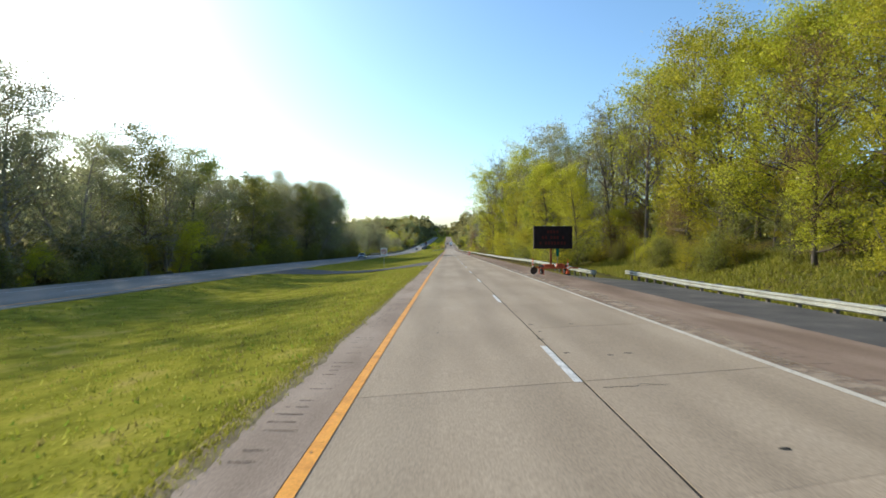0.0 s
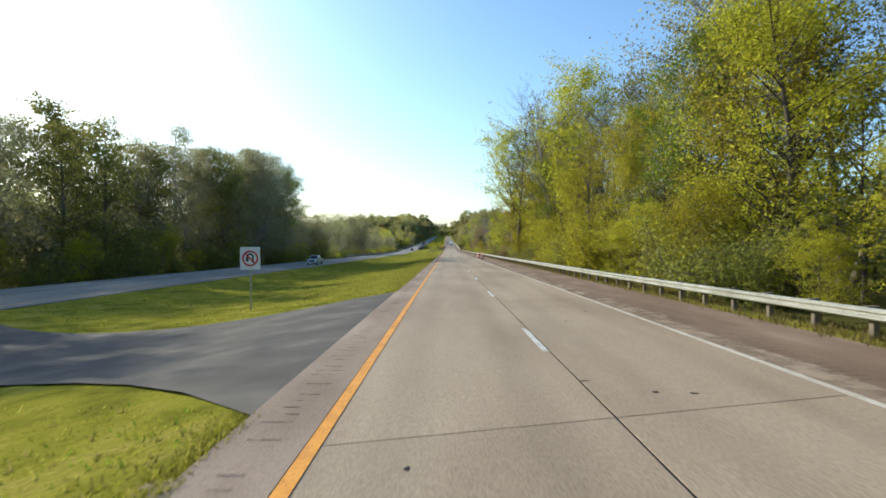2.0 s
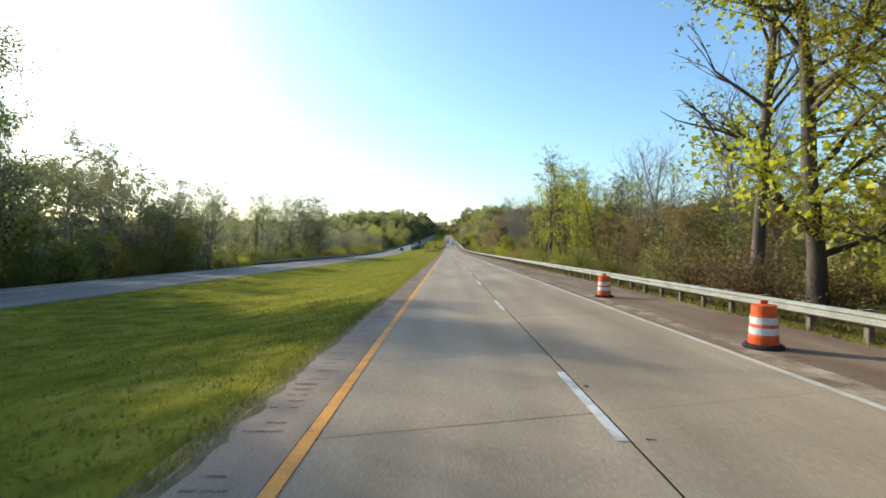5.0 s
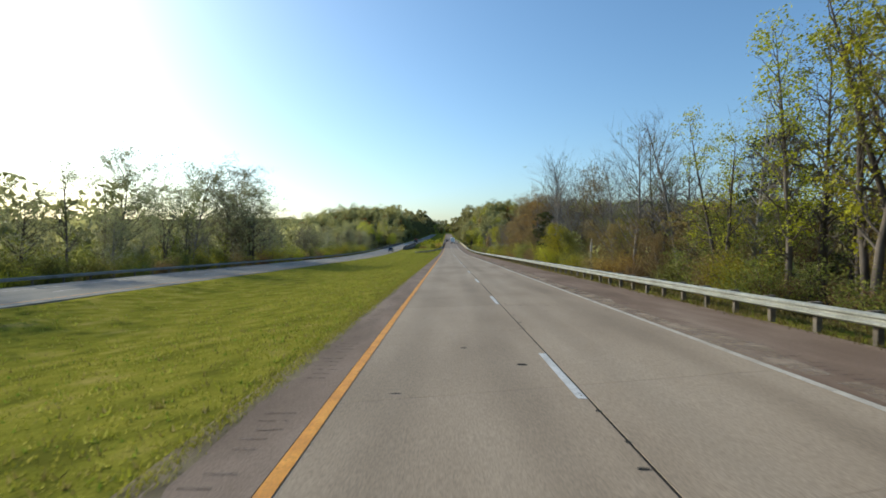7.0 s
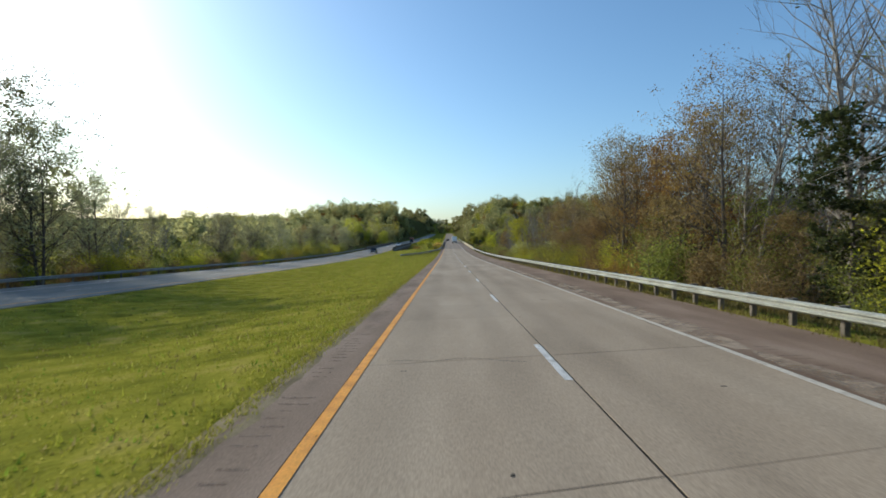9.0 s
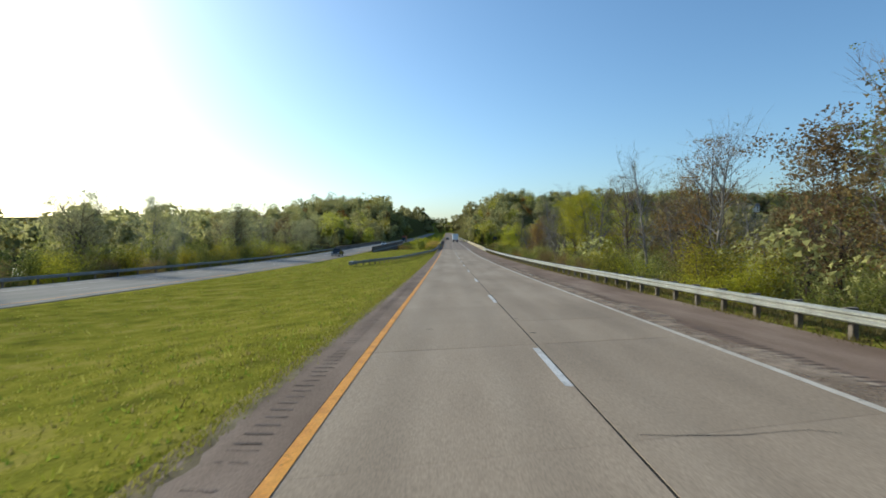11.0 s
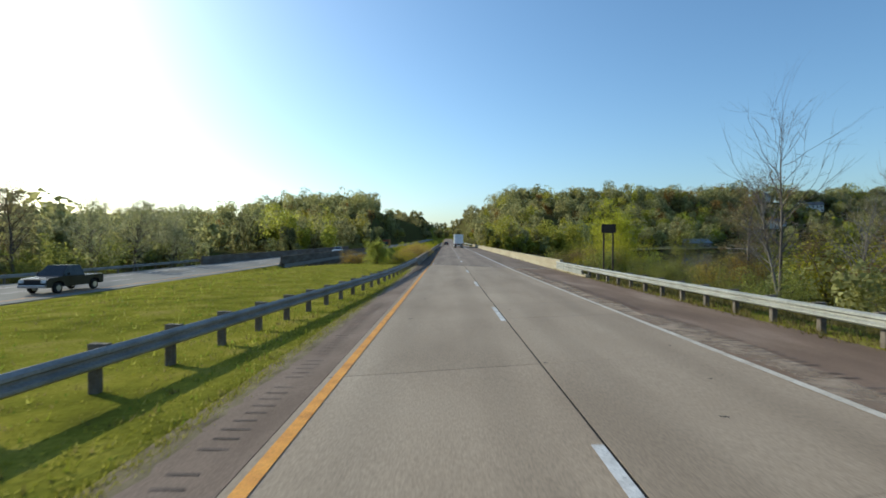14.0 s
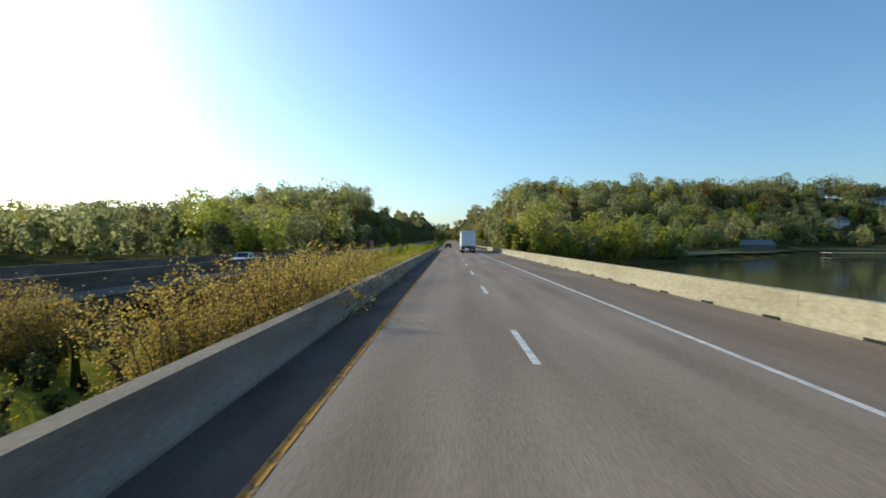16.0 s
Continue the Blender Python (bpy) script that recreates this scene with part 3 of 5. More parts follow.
bars("rumble_strip", 4.5, 5.0, 335, 462, 0.30, 0.075, 0.004, M["groove"], "dark worn rumble strip cuts in the shoulder", "rumble strip", 0.08, 0.9, 5)

# tar repairs and small dirt on the slabs
verts, faces = [], []
rng = random.Random(21)
for k in range(330):
    y, x = rng.uniform(0, 470), rng.uniform(-3.3, 3.6)
    if rng.random() < 0.35:
        x = rng.uniform(-0.1, 0.25)
    sx, sy, z = rng.uniform(0.03, 0.13), rng.uniform(0.02, 0.08), zr(y) + 0.003
    b, k2 = len(verts), 6
    for i in range(k2):
        an, q = 2 * math.pi * i / k2, rng.uniform(0.5, 1.2)
        verts.append((x + sx * q * math.cos(an), y + sy * q * math.sin(an), z - 0.025 * sy * q * math.sin(an)))
    faces.append(tuple(range(b, b + k2)))
for k in range(20):
    y, x = rng.uniform(5, 465), rng.choice((-3.2, 0.2, 0.4))
    ln, z = rng.uniform(0.8, 3.0), 0.003
    b, n2 = len(verts), 8
    for i in range(n2 + 1):
        xx = x + ln * i / n2
        yy = y + 0.12 * xx + 0.5 * noise.noise(Vector((xx * 0.9, y, 0))) + 0.12 * noise.noise(Vector((xx * 5, y, 0)))
        wd = 0.004 + 0.010 * rng.random()
        verts += [(xx, yy - wd, zr(yy - wd) + z), (xx, yy + wd, zr(yy + wd) + z)]
    faces += [(b + 2 * i, b + 2 * i + 2, b + 2 * i + 3, b + 2 * i + 1) for i in range(n2)]
tagged(mesh_object("tar_spots", verts, faces, M["joint"]), "dark tar spots and sealed cracks on the concrete", "tar", kind="stuff")

# road beyond the bridge
tagged(strip("road_beyond", -5.4, 7.0, BRIDGE1 + 0.02, 1480, 0.0, M["deck"], 0.2, 20), "grey highway lanes beyond the bridge", "road", kind="structure")
for x0, x1, mat in ((-3.665, -3.5, "fadedshadeyellow"), (3.7, 3.845, "white")):
    tagged(strip("edge_line", x0 + (0.32 if x0 < 0 else 0), x1 + (0.27 if x0 < 0 else 0), BRIDGE0 - 0.5, 1200, MARK + 0.002, M[mat], 0, 12), "solid edge line over the bridge", "road marking", kind="structure")

# ---------------------------------------------------------------- bridges
LOWWALL = [(0.0, 0.0), (0.0, 0.06), (0.10, 0.24), (0.14, 0.70), (0.42, 0.70), (0.44, 0.0)]
JERSEY = [(0.0, 0.0), (0.0, 0.07), (0.13, 0.30), (0.18, 0.82), (0.44, 0.82), (0.46, 0.0)]


def line_at(x, y0, y1, dz=0.0, step=4.0, height=zr):
    k = max(1, math.ceil((y1 - y0) / step))
    fx = x if callable(x) else (lambda y: x)
    return [(fx(y), y, height(y) + dz) for y in (y0 + (y1 - y0) * i / k for i in range(k + 1))]


bridge = empty("bridge", Matrix(), "concrete highway bridge with solid parapets", "bridge", kind="structure")
strip("deck", -5.0, 7.95, BRIDGE0, BRIDGE1, 0.0, M["deck"], 0.5, 6, bridge, skew=BSKEW)
strip("end_beam", -4.64, 7.36, BRIDGE0 - 0.56, BRIDGE0 - 0.04, 0.0, M["deck"], 0.06, 6, bridge, skew=BSKEW)
strip("joint_armour", -3.6, 7.3, BRIDGE0 + 0.20, BRIDGE0 + 0.30, 0.008, M["alloy"], 0, 6, bridge, skew=BSKEW)
strip("expansion_joint", -4.4, 7.3, BRIDGE0 + 0.32, BRIDGE0 + 0.42, 0.006, M["joint"], 0, 6, bridge, skew=BSKEW)


def parapet(x, y0, y1, facing, pieces, parent, height=zr, mat="barrier", shape=JERSEY):
    """A run of concrete barrier, cast in lengths with open joints; facing +1 turns its sloped face to +x."""
    step = (y1 - y0) / pieces
    for k in range(pieces):
        a, b = y0 + k * step + 0.006, y0 + (k + 1) * step - 0.006
        prof = [(-facing * s, u) for s, u in shape]
        sweep("barrier", prof, line_at(x, a, b, 0.0, 3.0, height), M[mat], parent)


# left wall: shade of its road face painted by the darker concrete
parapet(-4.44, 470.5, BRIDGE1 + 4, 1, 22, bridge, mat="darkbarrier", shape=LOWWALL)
# dark strip painting the shadow of rail and wall up to the yellow line
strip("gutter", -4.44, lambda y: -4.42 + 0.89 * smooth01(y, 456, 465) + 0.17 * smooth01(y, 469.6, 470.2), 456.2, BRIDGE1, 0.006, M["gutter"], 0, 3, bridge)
rng = random.Random(14)
verts, faces = [], []
for k in range(60):
    x, y = -3.75 - 0.75 * rng.random(), 458 + 14 * rng.random()
    b, r = len(verts), rng.uniform(0.012, 0.055)
    for i in range(6):
        an, q = math.pi * i / 3, rng.uniform(0.6, 1.2)
        verts.append((x + r * q * math.cos(an), y + r * q * math.sin(an) * 1.6, zr(y) + 0.012))
    verts.append((x, y, zr(y) + 0.03))
    faces += [(b + i, b + (i + 1) % 6, b + 6) for i in range(6)]
tagged(mesh_object("concrete_chips", verts, faces, M["barrier"]), "pale concrete chips lying along the shoulder", "rubble", kind="stuff")
parapet(7.36, 462.8, 464.3, -1, 1, bridge)
parapet(7.36, 464.36, BRIDGE1 + 2, -1, 23, bridge)
for k in range(4):
    for x in (-2.5, 1.7, 5.9):
        y = BRIDGE0 + 26 * (k + 1)
        part("pier", rodded((x, y, WATER - 2.5), (x, y, zr(y) - 1.3), 0.55, sides=16), M["barrier"], bridge)
    part("pier_cap", boxed((11.5, 1.3, 0.9), (1.7, y, zr(y) - 0.95), 0.05), M["barrier"], bridge)
for x in (-3.4, -0.2, 3.0, 6.2):
    part("girder", boxed((0.5, 128, 0.9), (x, BRIDGE0 + 66, zr(BRIDGE0 + 66) - 0.96)), M["barrier"], bridge)
# drain slots at the parapet's foot
for k in range(34):
    y = 478 + 3.6 * k
    part("drain_slot", boxed((0.03, 0.75, 0.07), (7.338, y, zr(y) + 0.045)), M["joint"], bridge)

strip("shoulder_band", 3.87, 7.34, BRIDGE0 + 0.6, BRIDGE1 - 0.5, 0.003, M["deckshoulder"], 0, 6, bridge, skew=BSKEW)

# the other carriageway and its bridge
zo = lambda y: zr(y) + OPP
tagged(strip("far_carriageway", -38.2, -26.5, -140, OBR0, 0.0, M["oldroad"], 0.2, 8, height=zo), "pale grey opposite carriageway", "road", kind="structure")
tagged(strip("far_carriageway", -38.2, -26.5, OBR1, 1480, 0.0, M["oldroad"], 0.2, 16, height=zo), "pale grey opposite carriageway beyond the river", "road", kind="structure")
for x0, mat in ((-27.85, "yellow"), (-35.25, "white")):
    tagged(strip("edge_line", x0, x0 + 0.15, -140, 1200, MARK + 0.006, M[mat], 0, 12, height=zo), "solid edge line of the opposite carriageway", "road marking", kind="structure")
for k in range(-6, 62):
    tagged(strip("lane_dash", -31.6, -31.47, 3 + PERIOD * k, 6.1 + PERIOD * k, MARK + 0.006, M["white"], 0, 4, height=zo), "white lane dash of the opposite carriageway", "road marking", "lane dashes", "structure")
far_bridge = empty("far_bridge", Matrix(), "opposite concrete bridge with its shade put into a dark colour", "bridge", kind="structure")
strip("deck", -38.2, -26.0, OBR0, OBR1, 0.003, M["oldroad"], 0.55, 6, far_bridge, zo)
HIGHWALL = [(s, u * 1.5) for s, u in JERSEY]
# parapets and girders carry their shade in the colour
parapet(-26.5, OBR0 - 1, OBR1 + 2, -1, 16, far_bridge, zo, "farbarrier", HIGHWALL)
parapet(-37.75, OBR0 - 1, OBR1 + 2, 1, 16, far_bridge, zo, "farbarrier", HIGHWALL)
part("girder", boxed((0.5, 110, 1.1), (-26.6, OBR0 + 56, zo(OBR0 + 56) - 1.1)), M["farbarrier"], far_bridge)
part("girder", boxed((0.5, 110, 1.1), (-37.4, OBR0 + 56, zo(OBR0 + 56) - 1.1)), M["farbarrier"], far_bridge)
for k in range(4):
    y = OBR0 + 22 * (k + 1)
    part("pier", boxed((10.5, 1.1, 3.2), (-32, y, zo(y) - 3.2), 0.05), M["darkbarrier"], far_bridge)

# paved gap in the median
verts, faces = [], []
for i in range(13):
    t = i / 12
    x = -4.66 - 21.9 * t
    half = 4.2 + 5.2 * (abs(t - 0.5) * 2) ** 2.2
    for j in range(13):
        y = 74.5 + 1.5 * t + half * (j / 6 - 1)
        ease = smooth01(abs(t - 0.5), 0.40, 0.5)
        z = (ground(x, y) + 0.045) * (1 - ease) + ((zr(y) + 0.0) if t < 0.5 else (zo(y) + 0.0)) * ease
        verts.append((x, y, z - (0.004 if ease > 0.99 else 0)))
faces = [(i * 13 + j, i * 13 + j + 1, (i + 1) * 13 + j + 1, (i + 1) * 13 + j) for i in range(12) for j in range(12)]
tagged(mesh_object("median_crossover", verts, faces, M["gravel"]), "grey asphalt crossover through the grass median", "pavement", kind="structure")


# ---------------------------------------------------------------- guard rails
WBEAM = [(0.0, 0.0), (0.035, 0.02), (0.075, 0.05), (0.075, 0.095), (0.01, 0.135), (0.01, 0.175), (0.075, 0.215), (0.075, 0.26), (0.035, 0.29), (0.0, 0.31)]
WBEAM = WBEAM + [(s - 0.012, u) for s, u in reversed(WBEAM)]
post_mesh, block_mesh = None, None


def guard_rail(line_x, y0, y1, facing, label, height=zr, double=False, every=1.905, metal="steel"):
    """A steel W-beam on posts with offset blocks; facing +1 shows the beam's front to +x."""
    global post_mesh, block_mesh
    fx = line_x if callable(line_x) else (lambda y: line_x)
    rail = empty("guard_rail", Matrix(), label, "guard rail")
    prof = [(facing * s, u) for s, u in WBEAM]
    sweep("beam", prof, line_at(fx, y0, y1, 0.42, 2.0, height), M[metal], rail)
    if double:
        sweep("lower_beam", prof, line_at(fx, y1 - double, y1, 0.10, 2.0, height), M["steel"], rail)
    if post_mesh is None:
        bm = boxed((0.15, 0.15, 1.55), (0, 0, 0), 0.008)
        post_mesh = bpy.data.meshes.new("post")
        bm.to_mesh(post_mesh), bm.free()
        post_mesh.materials.append(M["post"])
        bm = boxed((0.15, 0.14, 0.34), (0, 0, 0), 0.008)
        block_mesh = bpy.data.meshes.new("block")
        bm.to_mesh(block_mesh), bm.free()
        block_mesh.materials.append(M["post"])
    y = y0 + 0.5
    while y < y1:
        p = new("post", post_mesh)
        p.parent = rail
        p.location = (fx(y) - facing * 0.235, y, height(y) + 0.76 - 0.775)
        k = new("block", block_mesh)
        k.parent = p
        k.location = (facing * 0.15, 0, 0.60)
        y += every
    # rounded end shoe at the start
    part("end_shoe", lathe([(0.02, 0.0), (0.16, 0.01), (0.18, 0.06), (0.18, 0.27), (0.16, 0.32), (0.02, 0.33)], 14, Matrix.Translation((fx(y0) - facing * 0.1, y0, height(y0) + 0.41))), M["steel"], rail)
    return rail


guard_rail(lambda y: 10.9 + 1.2 * smooth01(y, 25, 44), -36, 41.5, -1, "weathered steel guard rail ending behind the pull-off", lambda y: zr(y) - 0.45 + 0.1)
guard_rail(lambda y: 7.35 + 1.7 * (1 - smooth01(y, 40, 95)), 40.2, 463.0, -1, "long pale steel guard rail on short posts", lambda y: zr(y) - 0.02 - 0.3 * (1 - smooth01(y, 38, 70)), double=8)
def median_line(y):
    """The median rail flares away from the road towards its start."""
    return sum(float(np.interp(y + d, (386, 392, 399.5, 404, 420, 445, 449, 458, 470), (-13.7, -11.7, -10.3, -9.4, -7.6, -5.55, -5.25, -4.9, -4.6))) for d in (-3, 0, 3)) / 3


median_height = lambda y: zr(y) - 0.10 + 0.08 * smooth01(y, 452, 466) - 0.13 * (1 - smooth01(y, 400, 440)) - 0.1 * (1 - smooth01(y, 388, 396))
# road face's shade comes from the darker steel colour too
median_rail = guard_rail(median_line, 389.6, 470.6, 1, "steel median guard rail, its colour darkened for the shaded road face", median_height, metal="darksteel")
part("end_terminal", prism([(388.1, zr(388) + 0.02), (388.1, zr(388) + 0.38), (389.8, zr(389) + 0.42), (389.8, zr(389) + 0.04)], -13.15, -12.72), M["darksteel"], median_rail, "steel crash cushion head, its colour darkened for shade")
guard_rail(7.5, BRIDGE1 + 2, 760, -1, "steel guard rail beyond the bridge", every=3.81)
guard_rail(-4.4, BRIDGE1 + 4, 720, 1, "steel guard rail beyond the bridge along the median", every=3.81)
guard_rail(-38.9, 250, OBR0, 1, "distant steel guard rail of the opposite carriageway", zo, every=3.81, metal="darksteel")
tagged(sweep("kerb", [(0, 0), (0.0, 0.12), (0.05, 0.15), (0.3, 0.15), (0.32, 0)], line_at(7.28, 454, 462.7), M["barrier"]), "short concrete kerb below the rail", "kerb", kind="structure")

# ---------------------------------------------------------------- plants
class Shape:
    """Collects tubes or leaves as plain lists."""

    def __init__(self):
        self.v, self.f = [], []

    def tube(self, pts, radii, sides):
        b = len(self.v)
        for i, p in enumerate(pts):
            d = (pts[min(i + 1, len(pts) - 1)] - pts[max(i - 1, 0)]).normalized()
            u = d.orthogonal().normalized()
            w2 = d.cross(u)
            for k in range(sides):
                an = 2 * math.pi * k / sides
                self.v.append(p + (u * math.cos(an) + w2 * math.sin(an)) * radii[i])
        for i in range(len(pts) - 1):
            for k in range(sides):
                k2 = (k + 1) % sides
                self.f.append((b + i * sides + k, b + i * sides + k2, b + (i + 1) * sides + k2, b + (i + 1) * sides + k))

    def leaf(self, p, size, rng, droop=0.3):
        d = Vector((rng.gauss(0, 1), rng.gauss(0, 1), rng.gauss(0, 0.7) - droop)).normalized()
        u = d.cross(Vector((rng.gauss(0, 1), rng.gauss(0, 1), rng.gauss(0, 1)))).normalized()
        b, s = len(self.v), size * rng.uniform(0.6, 1.3)
        self.v += [p - u * s * 0.42, p + u * s * 0.42, p + d * s]
        self.f.append((b, b + 1, b + 2))

    def mesh(self, name, mat, smooth=False):
        me = bpy.data.meshes.new(name)
        me.from_pydata([tuple(v) for v in self.v], [], self.f)
        me.materials.append(mat)
        if smooth:
            me.shade_smooth()
        return me


def bent(rng, p, d, length, n, wander, lift=0.0):
    pts = [p]
    d = d.normalized()
    for _ in range(n):
        d = (d + Vector((rng.gauss(0, wander), rng.gauss(0, wander), rng.gauss(0, wander) + lift))).normalized()
        pts.append(pts[-1] + d * (length / n))
    return pts


def tree_meshes(seed, height, base, spread, limbs, leaves, size, mat, bark="bark", radius=None, lean=0.03, stems=1, puff=0.55, upright=0.7, twigs=1):
    """Trunk, limbs and twigs in one mesh; the crown of single leaves round the twigs in another."""
    rng = random.Random(seed)
    wood, crown, spots = Shape(), Shape(), []
    radius = radius or height * 0.013
    for s in range(stems):
        off = Vector((rng.uniform(-1, 1), rng.uniform(-1, 1), 0)) * (0.25 * (stems > 1)) * height * 0.12
        h = height * (1 if s == 0 else rng.uniform(0.7, 0.95))
        d0 = Vector((rng.gauss(0, lean) + off.x * 0.25, rng.gauss(0, lean) + off.y * 0.25, 1))
        trunk = bent(rng, off * 0.4 + Vector((0, 0, -0.35)), d0, h, 9, 0.045, 0.03)
        wood.tube(trunk, [radius * (1.25 if i == 0 else 1) * (1 - i / 9.6) for i in range(10)], 6)
        for k in range(limbs // stems):
            t = base + (1 - base) * ((k + rng.random()) / (limbs / stems)) ** 0.9
            f = t * 9
            i = min(int(f), 8)
            p = trunk[i].lerp(trunk[i + 1], f - i)
            q = (t - base) / (1 - base)
            ln = spread * (0.45 + 1.1 * math.sin(math.pi * min(1, 0.18 + 0.8 * q)) * 0.75) * rng.uniform(0.6, 1.15)
            an = rng.uniform(0, 2 * math.pi)
            limb = bent(rng, p, Vector((math.cos(an), math.sin(an), upright * rng.uniform(0.4, 1.4))), ln, 5, 0.16, 0.05)
            r = radius * (1 - t * 0.85) * 0.5
            wood.tube(limb, [r * (1 - j / 5.8) for j in range(6)], 4)
            spots += limb[3:]
            for _ in range(3):
                j = rng.randint(1, 4)
                tw = bent(rng, limb[j], limb[j] - limb[j - 1] + Vector((rng.gauss(0, 0.6), rng.gauss(0, 0.6), rng.gauss(0.1, 0.4))) * (ln / 5), ln * rng.uniform(0.3, 0.55), 3, 0.22, 0.04)
                wood.tube(tw, [r * 0.42, r * 0.3, r * 0.2, r * 0.08], 3)
                spots += tw[1:]
                for _ in range(twigs):
                    q2 = tw[rng.randint(1, 3)]
                    t2 = bent(rng, q2, tw[-1] - tw[0] + Vector((rng.gauss(0, 1), rng.gauss(0, 1), rng.gauss(0.2, 0.6))) * 0.4, ln * rng.uniform(0.15, 0.3), 2, 0.2)
                    wood.tube(t2, [r * 0.22, r * 0.14, r * 0.05], 3)
                    spots.append(t2[-1])
    per = 18
    for _ in range(leaves // per):
        c = rng.choice(spots) + Vector((rng.gauss(0, puff), rng.gauss(0, puff), rng.gauss(0, puff * 0.8))) * 0.6
        g = puff * rng.uniform(0.35, 0.75)
        for _ in range(per):
            crown.leaf(c + Vector((rng.gauss(0, g), rng.gauss(0, g), rng.gauss(0, g * 0.6))), size, rng)
    return wood.mesh("trunk", M[bark], True), (crown.mesh("crown", M[mat]) if leaves else None)


def bush_meshes(seed, height, width, leaves, size, mat, stems=9):
    rng = random.Random(seed)
    wood, crown, spots = Shape(), Shape(), []
    for _ in range(stems):
        an = rng.uniform(0, 2 * math.pi)
        st = bent(rng, Vector((rng.uniform(-0.2, 0.2) * width, rng.uniform(-0.2, 0.2) * width, -0.3)),
                  Vector((math.cos(an) * 0.6 * width / height, math.sin(an) * 0.6 * width / height, 1)), height * rng.uniform(0.6, 1.05), 5, 0.13)
        wood.tube(st, [0.035 * (1 - i / 6) for i in range(6)], 4)
        spots += st[1:] + st[2:]
        for _ in range(4):
            j = rng.randint(1, 4)
            tw = bent(rng, st[j], Vector((rng.gauss(0, 1), rng.gauss(0, 1), rng.uniform(0, 1))), height * rng.uniform(0.15, 0.35), 3, 0.2)
            wood.tube(tw, [0.014, 0.011, 0.008, 0.004], 3)
            spots += tw[1:]
    for _ in range(leaves):
        s = rng.choice(spots)
        g = 0.10 * width
        p = s + Vector((rng.gauss(0, g), rng.gauss(0, g), rng.gauss(0, g * 0.8)))
        crown.leaf(Vector((p.x, p.y, max(p.z, 0.05))), size, rng)
    return wood.mesh("wood", M["bark"], True), crown.mesh("crown", M[mat])


KINDS = {
    "spring": ([tree_meshes(11 + i, 20, 0.10, 5.2, 40, 21000, 0.165, "spring", puff=0.75) for i in range(3)], "tall tree with fresh yellow-green spring leaves"),
    "green": ([tree_meshes(21 + i, 20, 0.14, 5.0, 38, 14000, 0.18, "green", puff=0.7) for i in range(2)], "tall tree with full green crown"),
    "dull": ([tree_meshes(31 + i, 20, 0.08, 5.0, 38, 15000, 0.21, "dull", puff=0.8) for i in range(3)], "olive-green woodland tree in young leaf"),
    "airy": ([tree_meshes(181 + i, 20, 0.07, 5.2, 44, 19000, 0.155, "pale", "palebark", puff=0.8, stems=1 + i % 2, twigs=2) for i in range(3)], "tall grey-green tree, its leaf colour paled for haze"),
    "round": ([tree_meshes(191 + i, 15, 0.12, 6.2, 60, 14000, 0.16, "pale", "bark", puff=0.6, stems=2, upright=0.75, twigs=3) for i in range(3)], "round-crowned tree in thin leaf, its colour paled for haze"),
    "copper": ([tree_meshes(201 + i, 13, 0.06, 3.2, 42, 6000, 0.12, "copper", puff=0.55, stems=1 + i, upright=1.0, twigs=2) for i in range(2)], "slim tree with copper-brown young leaves"),
    "sycamore": ([tree_meshes(221, 22, 0.28, 6.0, 44, 0, 0.1, "rust", "palebark", radius=0.24, stems=2, upright=1.1, twigs=3)], "tall bare tree with pale smooth bark"),
    "sparse": ([tree_meshes(41 + i, 18, 0.25, 3.4, 42, 2300, 0.15, "dull", "bark", puff=0.5, stems=1 + i % 2, upright=1.2, twigs=2) for i in range(3)], "slender tall tree with thin new leaves"),
    "bare": ([tree_meshes(51 + i, 15, 0.24, 4.2, 46, 250, 0.09, "dull", "palebark", puff=0.3, stems=1 + i % 2, upright=1.35, twigs=5) for i in range(3)], "bare grey tree with hardly a bud"),
    "slender": ([tree_meshes(171 + i, 16, 0.18, 2.6, 40, 3400, 0.15, "spring", puff=0.5, stems=1 + i % 2, upright=1.3, twigs=1) for i in range(3)], "slender young tree with light green leaves"),
    "snag": ([tree_meshes(163, 11, 0.30, 3.9, 34, 0, 0.1, "rust", radius=0.115, upright=1.2, twigs=3)], "lone leafless tree behind the rail"),
    "thicket": ([tree_meshes(151 + i, 9, 0.03, 3.2, 38, 6500, 0.15, ("dull", "rust", "rust")[i], puff=0.55) for i in range(3)], "dense low thicket of olive and rust twigs"),
    "rust": ([tree_meshes(61 + i, 13, 0.08, 3.4, 38, 7000, 0.10, "rust", puff=0.6, upright=0.9, twigs=2) for i in range(2)], "budding tree with red-brown twigs"),
    "bushy": ([tree_meshes(71 + i, 9, 0.04, 3.4, 38, 15000, 0.125, "spring", puff=0.5) for i in range(3)], "low bushy tree with bright green leaves"),
    "conifer": ([tree_meshes(81 + i, 17, 0.06, 3.2, 64, 7000, 0.3, "conifer", puff=0.4, upright=0.1) for i in range(1)], "dark evergreen tree of dense shape"),
    "shrub_green": ([bush_meshes(91 + i, 3.2, 3.0, 8000, 0.072, "spring") for i in range(3)], "yellow-green shrub at the wood's edge"),
    "shrub_dull": ([bush_meshes(101 + i, 3.0, 3.2, 6000, 0.086, "dull") for i in range(2)], "olive shrub at the wood's edge"),
    "shrub_rust": ([bush_meshes(111 + i, 2.8, 3.0, 4600, 0.082, "rust") for i in range(2)], "reddish shrub just coming into leaf"),
